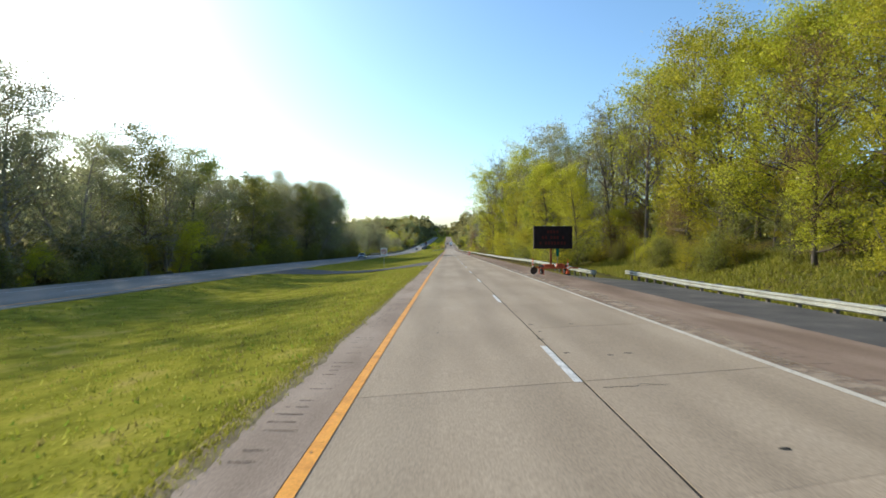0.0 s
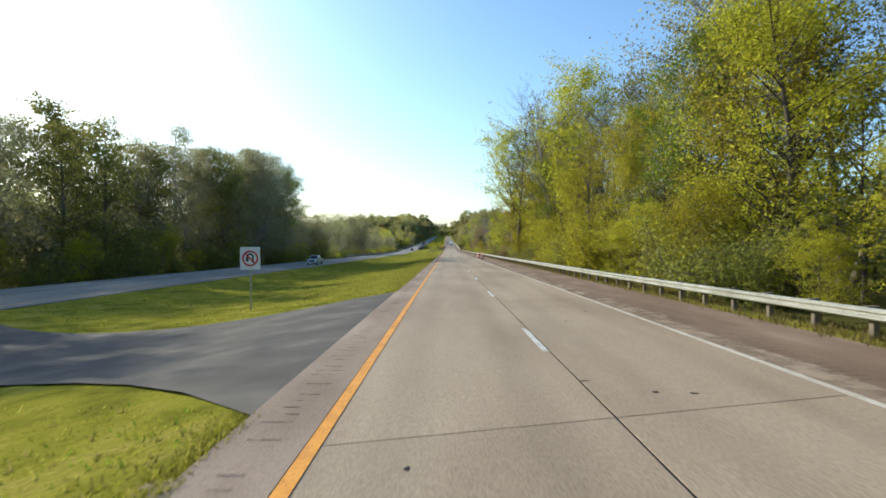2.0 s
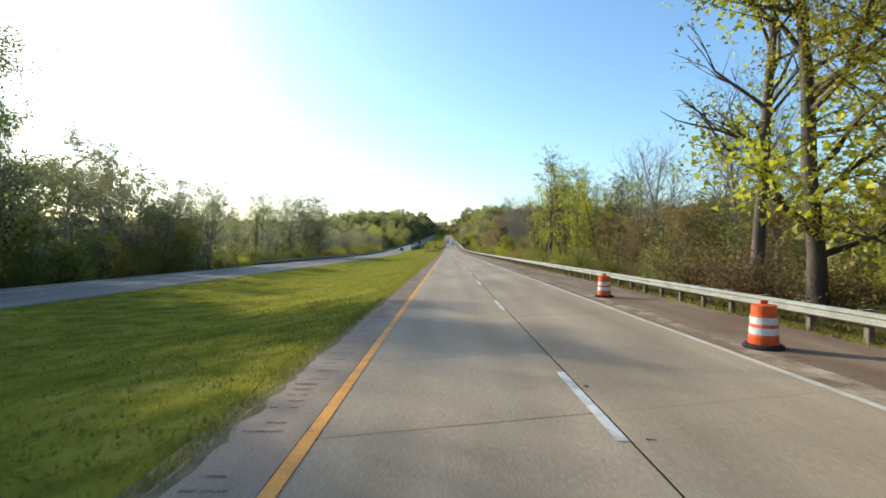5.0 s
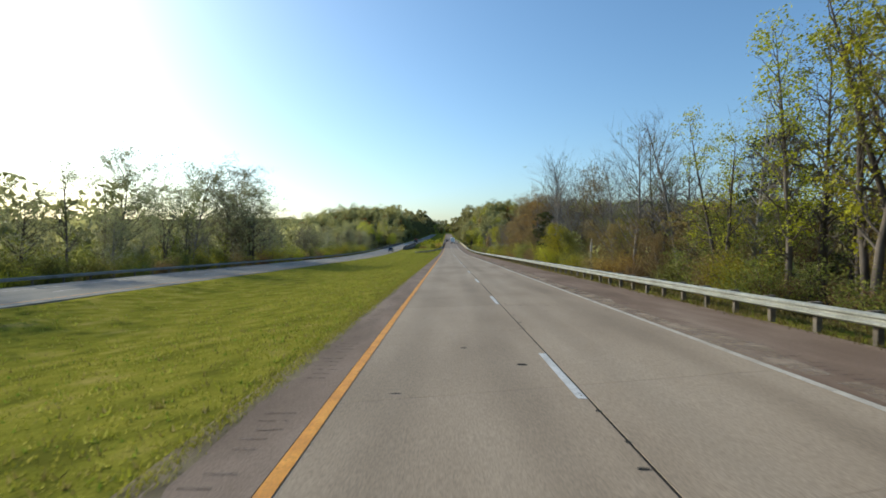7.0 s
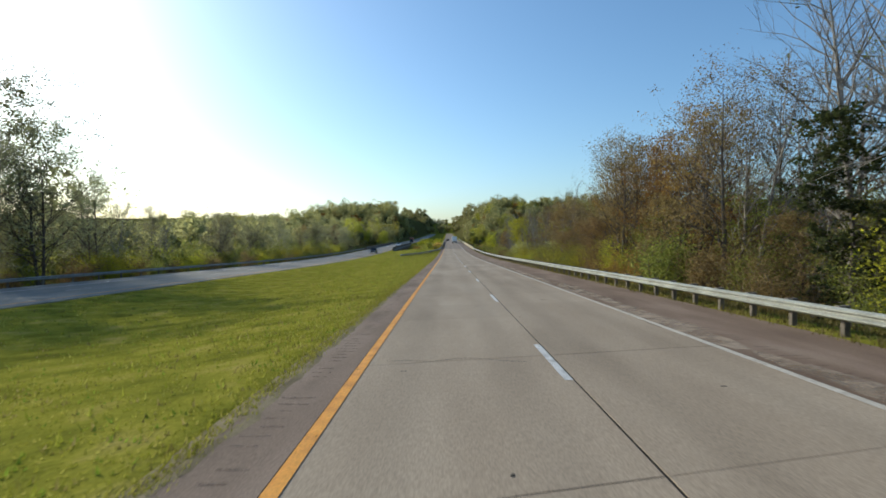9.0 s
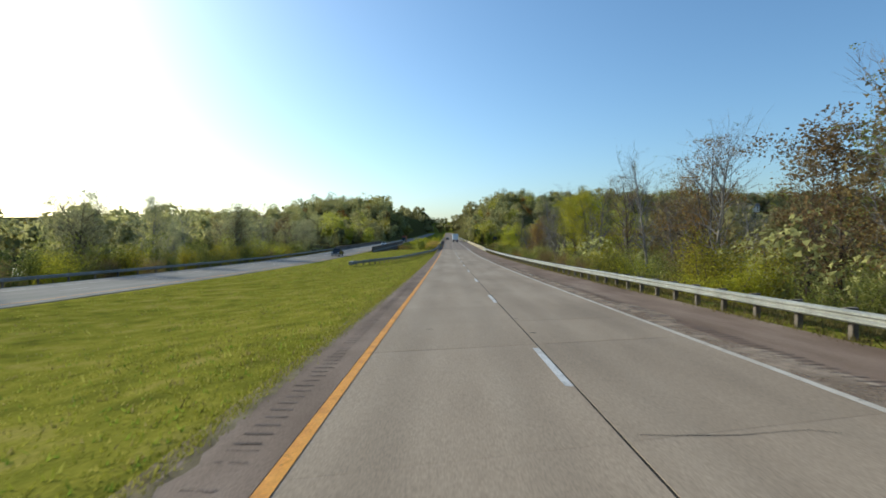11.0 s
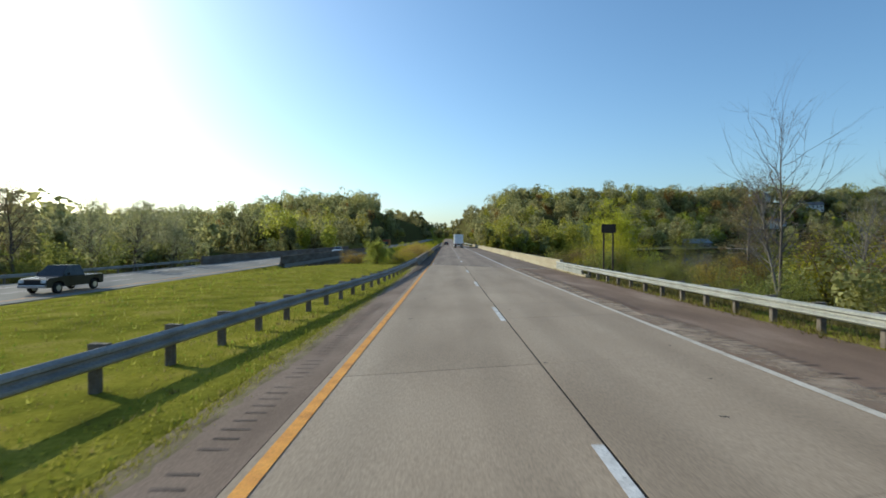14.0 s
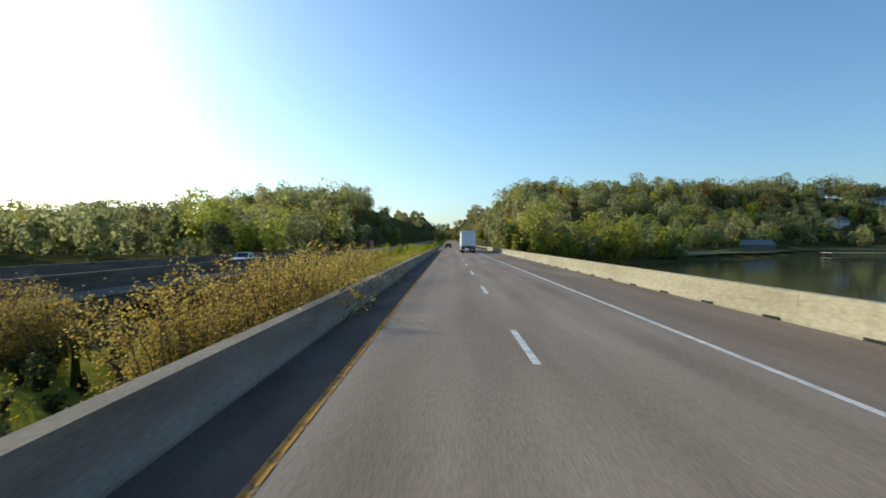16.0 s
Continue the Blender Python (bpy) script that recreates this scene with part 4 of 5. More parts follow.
    "shrub_copper": ([bush_meshes(116 + i, 2.8, 3.0, 5000, 0.084, "copper") for i in range(2)], "copper-brown shrub in young leaf"),
    "shrub_leafy": ([bush_meshes(211 + i, 3.0, 1.5, 8000, 0.058, "spring", 30) for i in range(2)], "tall yellow-green weeds behind the parapet"),
    "shrub_weed": ([bush_meshes(121 + i, 3.0, 1.45, 11500, 0.056, "weed", 34) for i in range(3)], "tall dry golden weeds in leaf"),
    "shrub_round": ([tree_meshes(143, 3.0, 0.08, 1.35, 40, 13000, 0.09, "bright", radius=0.05, stems=3, puff=0.26, upright=0.9)], "bright green leafy bush"),
    "shrub_fine": ([bush_meshes(131 + i, 3.0, 2.4, 4200, 0.085, "spring", 16) for i in range(2)], "leafy green shrub behind the parapet"),
}
HEIGHT = {"sycamore": 22, "airy": 20, "round": 15, "copper": 13, "spring": 20, "green": 20, "dull": 20, "sparse": 18, "bare": 15, "rust": 13, "bushy": 9, "thicket": 9, "snag": 11, "slender": 16, "conifer": 17}
prng = random.Random(77)


def plant(kind, x, y, h=None, label=None, group="", z=None):
    meshes, text = KINDS[kind]
    wood, crown = meshes[prng.randrange(len(meshes))]
    shrub = kind.startswith("shrub")
    s = h / (3.0 if shrub else HEIGHT[kind]) if h else prng.uniform(0.8, 1.15)
    name = "shrub" if shrub else "thicket" if kind == "thicket" else "tree"
    m = Matrix.LocRotScale((x, y, ground(x, y) if z is None else z), Euler((prng.gauss(0, 0.02), prng.gauss(0, 0.02), prng.uniform(0, 6.28))),
                           (s * prng.uniform(0.9, 1.12), s * prng.uniform(0.9, 1.12), s))
    ob = empty(name, m, label or text, name, group or ("roadside " + name + "s"))
    for nm, me in (("wood" if shrub else "trunk", wood), ("crown", crown)):
        if me:
            c = new(nm, me)
            c.parent = ob
    return ob


def belt(kinds, x0, x1, y0, y1, spacing, h0, h1, seed, scale=None):
    """A belt of trees or shrubs: one in each cell of its plan, off centre, drawn from the kinds. scale: heights by the distance along."""
    rng = random.Random(seed)
    nx, ny = max(1, round((x1 - x0) / spacing)), max(1, round((y1 - y0) / spacing))
    for i in range(nx):
        for j in range(ny):
            x = x0 + (x1 - x0) * (i + rng.uniform(0.15, 0.85)) / nx
            y = y0 + (y1 - y0) * (j + rng.uniform(0.1, 0.9)) / ny
            plant(rng.choice(kinds), x, y, rng.uniform(h0, h1) * (scale(y) if scale else 1))


def left_tops(y):
    """Heights of the wood beyond the other carriageway."""
    return float(np.interp(y, (0, 60, 150, 163, 192, 203, 213, 235), (20.5, 21, 20.5, 25, 26, 21.5, 17, 14)))


# right-hand side, from the start to the river
belt(["spring", "green", "sparse", "spring", "rust", "spring"], 18.5, 28, 4, 56, 5.3, 0.85, 1.08, 1, lambda y: 15.5 + 5.0 * smooth01(y, 30, 60))
belt(["sparse", "airy", "spring", "sparse", "bare"], 18.5, 28, 56, 86, 5.3, 18, 22, 45)
belt(["shrub_green", "shrub_dull", "shrub_dull"], 16.5, 19.5, 34, 72, 4.0, 2.0, 3.6, 2)
belt(["spring", "slender"], 13.4, 18, 62, 82, 4.6, 8.5, 12, 43)
belt(["bushy", "thicket", "thicket", "shrub_green"], 18.5, 22, 12, 76, 3.8, 3.5, 7.0, 42)
belt(["spring", "green", "spring", "slender"], 12.4, 16, 80, 166, 4.6, 11, 16, 3)
belt(["sparse", "airy", "sparse", "bare"], 14.5, 24, 84, 126, 5.8, 18, 23, 33)
belt(["sparse", "spring", "spring", "sparse", "bare"], 14.0, 22, 128, 170, 5.2, 23, 28, 34)
belt(["bushy", "shrub_green", "bushy", "bushy", "shrub_dull"], 10.4, 12.6, 58, 132, 3.6, 2.8, 6.0, 4)
belt(["shrub_dull", "shrub_rust", "bushy", "shrub_dull"], 10.4, 12.6, 132, 166, 3.6, 2.4, 4.6, 46)
belt(["sparse", "spring", "sparse"], 10.8, 13.5, 160, 174, 4.4, 25, 29, 41)
belt(["bare", "bare", "rust", "sparse"], 15, 25, 176, 232, 6.0, 10, 14, 5)
belt(["slender", "slender", "sparse"], 12.6, 18, 200, 230, 3.5, 0.9, 1.1, 52, lambda y: 9.5 + 5.5 * smooth01(y, 214, 222))
plant("slender", 13.8, 232.5, 13), plant("slender", 15.2, 227.5, 15.5), plant("slender", 13.0, 237, 11), plant("sparse", 16.5, 234, 14)
belt(["thicket"], 13, 21, 172, 232, 4.6, 4.0, 6.5, 51)
belt(["shrub_rust", "shrub_green", "shrub_dull", "shrub_rust"], 10.6, 13.5, 166, 236, 3.8, 2.2, 4.0, 6)
belt(["bare", "bare", "sparse"], 14.0, 24, 230, 262, 4.4, 10.5, 13.5, 7)
belt(["thicket"], 13, 22, 232, 345, 4.6, 4.5, 7.0, 71)
plant("conifer", 25, 249, 14)
belt(["shrub_copper", "shrub_dull", "thicket", "shrub_dull", "shrub_green", "shrub_rust"], 10.8, 14, 228, 262, 3.4, 2.4, 4.6, 8)
belt(["bare", "bare", "sparse", "rust", "bare"], 14, 27, 264, 352, 7.2, 9.5, 14, 9)
belt(["shrub_dull", "shrub_green", "shrub_dull", "shrub_rust"], 10.5, 14, 262, 288, 3.6, 2.4, 4.2, 10)
belt(["shrub_copper", "shrub_dull", "shrub_rust", "shrub_copper", "shrub_green"], 10.5, 14, 288, 344, 3.6, 2.6, 4.6, 18)
plant("bushy", 13.4, 276, 5.4), plant("shrub_green", 11.8, 274, 3.6)
belt(["shrub_dull", "shrub_rust", "shrub_green", "shrub_dull"], 10.8, 14, 346, 380, 3.6, 2.4, 4.2, 16)
belt(["rust", "thicket", "bare", "copper"], 14.5, 23, 416, 442, 4.9, 7, 9.2, 17)
belt(["copper", "copper", "rust"], 13, 19, 297, 326, 3.6, 10, 14, 91)
plant("sycamore", 25.8, 308, 22)
belt(["bare", "rust", "bare", "thicket", "copper"], 14.5, 27, 345, 396, 5.2, 8.5, 12.5, 11)
belt(["green", "spring", "spring"], 15.5, 24, 398, 408, 5.0, 9.5, 12, 12)
belt(["rust", "thicket", "bare", "rust"], 16, 30, 412, 462, 6.2, 6, 9, 13)
belt(["shrub_dull", "shrub_rust", "shrub_copper", "shrub_dull"], 11, 15, 380, 462, 4.0, 2.0, 3.6, 14)
plant("conifer", 13.4, 288, 8.5)
plant("bare", 15.8, 291, 16.5), plant("bare", 19, 295, 17), plant("bare", 16.5, 286, 17), plant("bare", 15.0, 298, 13)
plant("snag", 14.4, 445.5, 9.5)
belt(["bare"], 14.5, 22, 408, 424, 3.8, 9.5, 12.2, 132)
belt(["bare"], 16, 25, 437, 451, 5.6, 7.0, 8.6, 131)
plant("bushy", 15.6, 474, 7.8, "bright green bushy tree on the river bank")
plant("bushy", 18.2, 479, 7.4, "bright green bushy tree on the river bank")
plant("shrub_green", 11.4, 471, 3.2), plant("shrub_green", 13.6, 467, 4.2), plant("shrub_green", 14.6, 470, 4.6)
belt(["thicket", "shrub_weed", "thicket"], 15.5, 27, 452, 463, 3.4, 3.0, 4.6, 142)
belt(["shrub_dull", "shrub_green", "shrub_rust", "shrub_dull"], 10.2, 14.8, 463, 478, 2.9, 2.4, 3.6, 141)
belt(["shrub_weed", "shrub_green", "shrub_dull", "rust"], 20, 44, 446, 459, 4.0, 4.5, 6.5, 15)
# left-hand side, beyond the other carriageway
belt(["airy", "dull", "airy", "airy"], -60, -46.5, 10, 240, 8.2, 0.9, 1.08, 20, left_tops)
belt(["shrub_dull", "bushy", "shrub_dull"], -46.5, -43, 6, 236, 5.0, 3.5, 8, 21)
belt(["round", "sparse", "round", "bare", "airy"], -55, -45, 228, 345, 7.2, 9, 12.5, 22)
belt(["airy", "bare", "round", "bare", "rust"], -55, -45, 345, 520, 8.6, 8, 11.5, 24)
belt(["shrub_dull", "shrub_rust", "shrub_dull", "shrub_green"], -46, -42.5, 240, 520, 4.6, 2.6, 4.8, 23)
plant("round", -48.5, 316, 20.5), plant("round", -45.5, 323, 16.5), plant("round", -53, 311, 19), plant("round", -51, 286, 17.5), plant("sparse", -46, 268, 14), plant("round", -50, 326, 15), plant("round", -46.5, 333, 12.5), plant("round", -52, 300, 15), plant("bare", -47.5, 338, 11)
plant("round", -47, 246, 15.5), plant("airy", -46, 239, 15), plant("sparse", -46, 438, 12), plant("round", -47, 440, 11.5)
belt(["airy", "dull"], -47, -43.5, 156, 198, 5.0, 23.5, 26, 92, lambda y: 0.84 + 0.16 * smooth01(y, 160, 178))
# between the bridges
plant("shrub_round", -9.8, 479.3, 3.35, "bright green leafy bush at the bridge end", z=zr(479) - 1.2)
for x, y, h in ((-7.8, 477.6, 2.3), (-8.2, 481.5, 2.4), (-9.2, 485.5, 2.7), (-10.7, 490.4, 2.4)):
    plant("shrub_fine", x, y, h, z=zr(y) - 1.7)
for k in range(9):
    y = 478.4 + 0.68 * k + prng.uniform(-0.3, 0.3)
    plant("shrub_leafy" if k % 4 != 3 else "shrub_weed", -5.75 - prng.uniform(0, 1.5), y, 2.75 + prng.uniform(-0.25, 0.35), z=zr(y) - 1.6)
for x, y in ((-14.8, 498.2), (-16.4, 498.8)):
    plant("shrub_weed", x, y, 2.9 + prng.uniform(-0.2, 0.3))
for k in range(26):
    y = 492.3 + 0.88 * k + prng.uniform(-0.4, 0.4)
    plant("shrub_weed" if k % 9 != 8 else "shrub_fine", -5.8 - prng.uniform(0, 1.3), y, 3.25 + prng.uniform(-0.3, 0.65), z=zr(y) - 1.75 + prng.uniform(-0.2, 0.25))
for k in range(12):
    y = 516 + 6 * k
    plant("shrub_weed" if k % 3 == 0 else "shrub_fine", -6.3 - prng.uniform(0, 2.5), y, 3.4, z=zr(y) - 2.3)

# leafy tops that stand behind the right-hand parapet
for x, y, h in ((11.5, 484, 4.6), (13.4, 487, 5.2), (15.2, 485, 5.4), (12.2, 492.5, 5.0), (17.0, 488, 5.6)):
    plant("shrub_fine", x, y, h, "leafy green shrub on the river bank", z=max(ground(x, y), WATER - 0.4))

HOMES = ((256, 830), (305, 860), (279, 886), (155, 752))


def woods(name, label, mat, seed, count, place, h0, h1, quads, size):
    """Far woodland: crowns of leaf clumps in lobes on short stems, too far off to count."""
    rng, s = random.Random(seed), Shape()
    for _ in range(count):
        x, y = place(rng)
        z, h = ground(x, y), rng.uniform(h0, h1) * rng.choice((0.6, 0.8, 1.0, 1.0, 1.3))
        if z < WATER + 0.3 or any(abs(x - hx) < 11 and hy - 32 < y < hy + 7 for hx, hy in HOMES):
            continue
        wd = h * rng.uniform(0.22, 0.42)
        s.tube([Vector((x, y, z - 0.5)), Vector((x, y, z + h * 0.6))], [0.18, 0.1], 3)
        lobes = [(Vector((rng.gauss(0, 0.45), rng.gauss(0, 0.45), rng.uniform(-0.75, 0.6))), rng.uniform(0.4, 0.7)) for _ in range(7)]
        for _ in range(quads):
            c, r = rng.choice(lobes)
            out = Vector((rng.gauss(0, 1), rng.gauss(0, 1), rng.gauss(0.25, 1))).normalized()
            v = c + out * r
            out = (out + Vector((rng.gauss(0, 0.4), rng.gauss(0, 0.4), rng.gauss(0, 0.4)))).normalized()
            u = out.cross(Vector((rng.gauss(0, 1), rng.gauss(0, 1), rng.gauss(0, 1)))).normalized()
            p, d, q = Vector((x + v.x * wd, y + v.y * wd, z + h * 0.55 + v.z * h * 0.4)), out.cross(u), size * rng.uniform(0.5, 1.1)
            b = len(s.v)
            s.v += [p - u * q * 0.5, p + u * q * 0.5, p + d * q]
            s.f.append((b, b + 1, b + 2))
    me = s.mesh(name, M[mat])
    tagged(new(name, me), label, "woodland", kind="stuff")


def right_hill(rng):
    x = 13 + 440 * rng.random() ** 0.85
    return x, far_shore(x) + 14 + (905 - far_shore(x)) * rng.random() ** 0.8


def right_ridge(rng):
    x = 13 + 440 * rng.random() ** 0.85
    return x, 905 - (905 - far_shore(x) - 20) * 0.6 * rng.random()


def left_hill(rng):
    x = -42 - 260 * rng.random() ** 0.9
    return x, 640 + 300 * rng.random()


def end_hill(rng):
    x = rng.uniform(-330, 330)
    return x, 1390 + 260 * rng.random()


def behind_left(rng):
    return -60 - 90 * rng.random(), 0 + 250 * rng.random()


def behind_right(rng):
    y = 150 + 300 * rng.random()
    return 30 + 40 * rng.random(), y


def behind_right_high(rng):
    return 30 + 40 * rng.random(), 10 + 160 * rng.random()


def inside_right(rng):
    y = 15 + 445 * rng.random()
    return (20 if y < 70 else 15) + 14 * rng.random(), y


def inside_left(rng):
    return -46 - 14 * rng.random(), 5 + 240 * rng.random()


def inside_left_far(rng):
    return -45 - 13 * rng.random(), 236 + 290 * rng.random()


def behind_low(rng):
    return -56 - 22 * rng.random(), 236 + 300 * rng.random()


def far_bank(rng):
    x = 10.5 + 66 * rng.random()
    return x, far_shore(x) - 2 - 10 * smooth01(x, 40, 60) + 55 * rng.random() ** 1.5


def far_bank_left(rng):
    return -42 - 40 * rng.random(), 606 + 90 * rng.random()


def far_median(rng):
    return -23 + 15 * rng.random(), 625 + 120 * rng.random()


def shore_trees(rng):
    x = 85 + 280 * rng.random()
    return x, far_shore(x) + 22 + 60 * rng.random()


def between_bank(rng):
    return -6.5 - 18.5 * rng.random() ** 1.6, 482 + 26 * rng.random()


def left_distance(rng):
    return -80 - 260 * rng.random(), 180 + 460 * rng.random()


def left_scrub(rng):
    return -41 - 50 * rng.random() ** 1.5, 470 + 190 * rng.random()


for k, mat in enumerate(("ridge", "faroak", "meadow")):
    woods("far_woods", "wooded hill beyond the river in spring green", mat, 200 + k, (300, 620, 110)[k], (right_ridge, right_hill, right_hill)[k], 9, 15, 460, 1.05)
    woods("far_woods", "dark wooded hill beside the far road", mat, 210 + k, (220, 430, 60)[k], left_hill, 9, 15, 460, 1.05)
    woods("far_woods", "leafy trees on the far bank", mat, 230 + k, (16, 40, 90)[k], far_bank, 7, 11.5, 800, 0.75)
    woods("far_woods", "leafy trees on the far bank", mat, 240 + k, (20, 34, 12)[k], far_bank_left, 9, 15, 900, 0.8)
woods("far_woods", "copper-tinged trees on the wooded hill", "copper", 274, 90, right_hill, 8, 13, 420, 1.0)
woods("far_woods", "copper-tinged trees beside the far road", "copper", 275, 50, left_hill, 8, 13, 420, 1.0)
woods("far_woods", "trees along the far lawn", "faroak", 270, 120, shore_trees, 7, 12, 420, 1.1)
woods("far_woods", "trees along the far lawn", "meadow", 271, 50, shore_trees, 7, 11, 420, 1.1)
# scrub added over the bank; its dark leaf colour stands for bridge shade
woods("low_scrub", "low scrub added in dark leaves for the shade between the bridges", "conifer", 272, 260, between_bank, 0.5, 1.2, 170, 0.14)
woods("far_woods", "low growth in the far median", "spring", 250, 40, far_median, 1.5, 3.5, 360, 0.28)
woods("far_woods", "low scrub along the far river bank", "faroak", 251, 150, left_scrub, 2.0, 5.0, 360, 0.55)
woods("far_woods", "distant low woods beyond the carriageway", "faroak", 252, 720, left_distance, 9, 17, 200, 1.9)
woods("far_woods", "hazy wooded rise at the end of the road", "faroak", 220, 420, end_hill, 10, 18, 130, 2.8)
woods("far_woods", "deep woodland behind the roadside trees", "pale", 221, 150, behind_left, 17, 24, 420, 1.0)
woods("far_woods", "scrub behind the roadside trees", "faroak", 223, 130, behind_low, 5, 9, 420, 0.95)
woods("far_woods", "deep woodland behind the roadside trees", "dull", 222, 130, behind_right_high, 9, 13, 420, 0.9)
woods("far_woods", "deep woodland behind the roadside trees", "faroak", 224, 230, behind_right, 7, 10, 380, 1.0)
def inland_right(rng):
    return 70 + 260 * rng.random(), -120 + 560 * rng.random()


def inland_left(rng):
    return -80 - 280 * rng.random(), -120 + 310 * rng.random()


woods("far_woods", "broad woodland inland of the road", "faroak", 260, 900, inland_right, 8, 14, 110, 1.9)
woods("far_woods", "broad woodland inland of the far road", "faroak", 261, 600, inland_left, 9, 16, 110, 1.9)
woods("far_woods", "dim undergrowth inside the roadside wood", "faroak", 225, 260, inside_right, 2.5, 5, 260, 0.4)
woods("far_woods", "dim olive undergrowth beside the far road", "dull", 227, 330, inside_left_far, 3.0, 6.0, 280, 0.32)
woods("far_woods", "dim undergrowth inside the far roadside wood", "pale", 226, 160, inside_left, 5, 10, 260, 0.7)


# ---------------------------------------------------------------- grass
def grass(name, label, area, count, h0, h1, seed, mat="blade", wide=0.02):
    rng, s = random.Random(seed), Shape()
    made = 0
    while made < count:
        x, y = area(rng)
        if 64 < y < 86 and -26 < x < -4.6 and abs(y - 74.5) < 9.5 - 4 * (1 - abs((x + 15.6) / 11) ** 2):
            made += 1
            continue
        z = ground(x, y)
        for _ in range(3):
            p = Vector((x + rng.gauss(0, 0.07), y + rng.gauss(0, 0.07), z - 0.02))
            h = rng.uniform(h0, h1)
            tip = p + Vector((rng.gauss(0, 0.35) * h, rng.gauss(0, 0.35) * h, h))
            an = rng.uniform(0, 3.14)
            u = Vector((math.cos(an), math.sin(an), 0)) * wide
            b = len(s.v)
            s.v += [p - u, p + u, tip]
            s.f.append((b, b + 1, b + 2))
        made += 1
    tagged(new(name, s.mesh(name, M[mat])), label, "grass", kind="stuff")


grass("grass", "rough uneven grass along the median edge", lambda r: (-4.68 - 9.0 * r.random() ** 1.8, r.uniform(2, 478)), 130000, 0.03, 0.085, 1, wide=0.018)
def verge_edge(y):
    """The ragged line to which the median's grass has crept over the shoulder."""
    return -4.60 + 0.12 * noise.noise(Vector((y * 0.45, 1.7, 0))) + 0.10 * noise.noise(Vector((y * 1.9, 5.1, 0))) + 0.09 * noise.noise(Vector((y * 6.3, 2.2, 0)))


def verge_clump(r):
    y = r.uniform(2, 462)
    x = verge_edge(y) - abs(r.gauss(0, 0.16))
    return x, y


verts, faces = [], []
for i in range(1880):
    y = 1.0 + 0.25 * i
    e = verge_edge(y) + 0.07 + 0.06 * noise.noise(Vector((y * 3.1, 9, 0)))
    verts += [(-4.95, y, ground(-4.95, y) + 0.012), (-4.72, y, zr(y) - 0.012), (e - 0.08, y, zr(y) + 0.002), (e, y, zr(y) - 0.0035)]
faces = [(4 * i + j, 4 * i + j + 1, 4 * i + j + 5, 4 * i + j + 4) for i in range(1879) for j in range(3) if not 63 < 1.0 + 0.25 * i < 86]
tagged(mesh_object("verge_soil", verts, faces, M["soil"], smooth=True), "ragged brown soil and thatch along the shoulder", "soil", kind="stuff")
grass("grass", "rough olive tufts creeping over the shoulder's edge", verge_clump, 70000, 0.03, 0.12, 2, wide=0.014)
grass("grass", "dry straw tufts along the shoulder's edge", verge_clump, 16000, 0.03, 0.10, 8, "verge", 0.014)
grass("grass", "rough grass under the guard rail", lambda r: (7.0 + 2.8 * r.random(), r.uniform(52, 464)), 26000, 0.06, 0.26, 3, "verge", 0.022)

grass("grass", "long grass on the bank behind the rail", lambda r: (12.6 + 8.0 * r.random(), r.uniform(6, 66)), 16000, 0.12, 0.42, 4, wide=0.04)
grass("grass", "tufts of coarse grass in the median", lambda r: (-5 - 20 * r.random(), r.uniform(2, 478)), 12000, 0.07, 0.2, 5, wide=0.022)
grass("grass", "dry brownish tufts in the median", lambda r: (-5 - 21 * r.random() ** 1.3, r.uniform(2, 470)), 18000, 0.05, 0.15, 6, "verge", 0.022)
grass("grass", "dark green weeds scattered in the median", lambda r: (-5 - 21 * r.random() ** 1.3, r.uniform(2, 470)), 14000, 0.04, 0.12, 7, "green", 0.025)

# ---------------------------------------------------------------- message trailer and its cones
def message_trailer(x, y):
    z = zr(y) - 0.02
    t = empty("message_trailer", pose(x, y, z, -1.4, 0, 3), "orange trailer carrying a large dark message board", "sign trailer")
    part("frame", box(box(box(box(bmesh.new(), (2.6, 0.09, 0.11), (0, -0.75, 0.55), 0.01), (2.6, 0.09, 0.11), (0, 0.75, 0.55), 0.01), (0.09, 1.5, 0.11), (-1.0, 0, 0.55), 0.01), (0.09, 1.5, 0.11), (1.0, 0, 0.55), 0.01), M["orangepaint"], t)
    part("drawbar", rodded((1.0, 0, 0.55), (2.1, 0, 0.5), 0.05), M["orangepaint"], t)
    part("battery_box", boxed((0.85, 0.5, 0.24), (-0.42, -0.1, 0.72), 0.02), M["orangepaint"], t)
    part("control_box", boxed((0.65, 0.45, 0.28), (0.58, -0.1, 0.74), 0.02), M["orangepaint"], t)
    part("mast", boxed((0.15, 0.13, 1.75), (-0.2, 0, 1.45), 0.01), M["rustpaint"], t)
    for sx in (-0.98, 0.98):
        wheel = part("wheel", lathe([(0.2, -0.1), (0.31, -0.095), (0.335, -0.06), (0.335, 0.06), (0.31, 0.095), (0.2, 0.1)], 22, pose(sx, 0, 0.335, 0, 90)), M["rubber"], t)
        part("rim", lathe([(0.10, -0.095), (0.17, -0.102), (0.2, -0.085), (0.2, 0.085), (0.17, 0.102), (0.10, 0.095)], 18, pose(sx, 0, 0.335, 0, 90)), M["alloy"], wheel)
        part("hub", lathe([(0.03, -0.125), (0.085, -0.115), (0.095, -0.05), (0.095, 0.05), (0.085, 0.115), (0.03, 0.125)], 14, pose(sx, 0, 0.335, 0, 90)), M["black"], wheel)
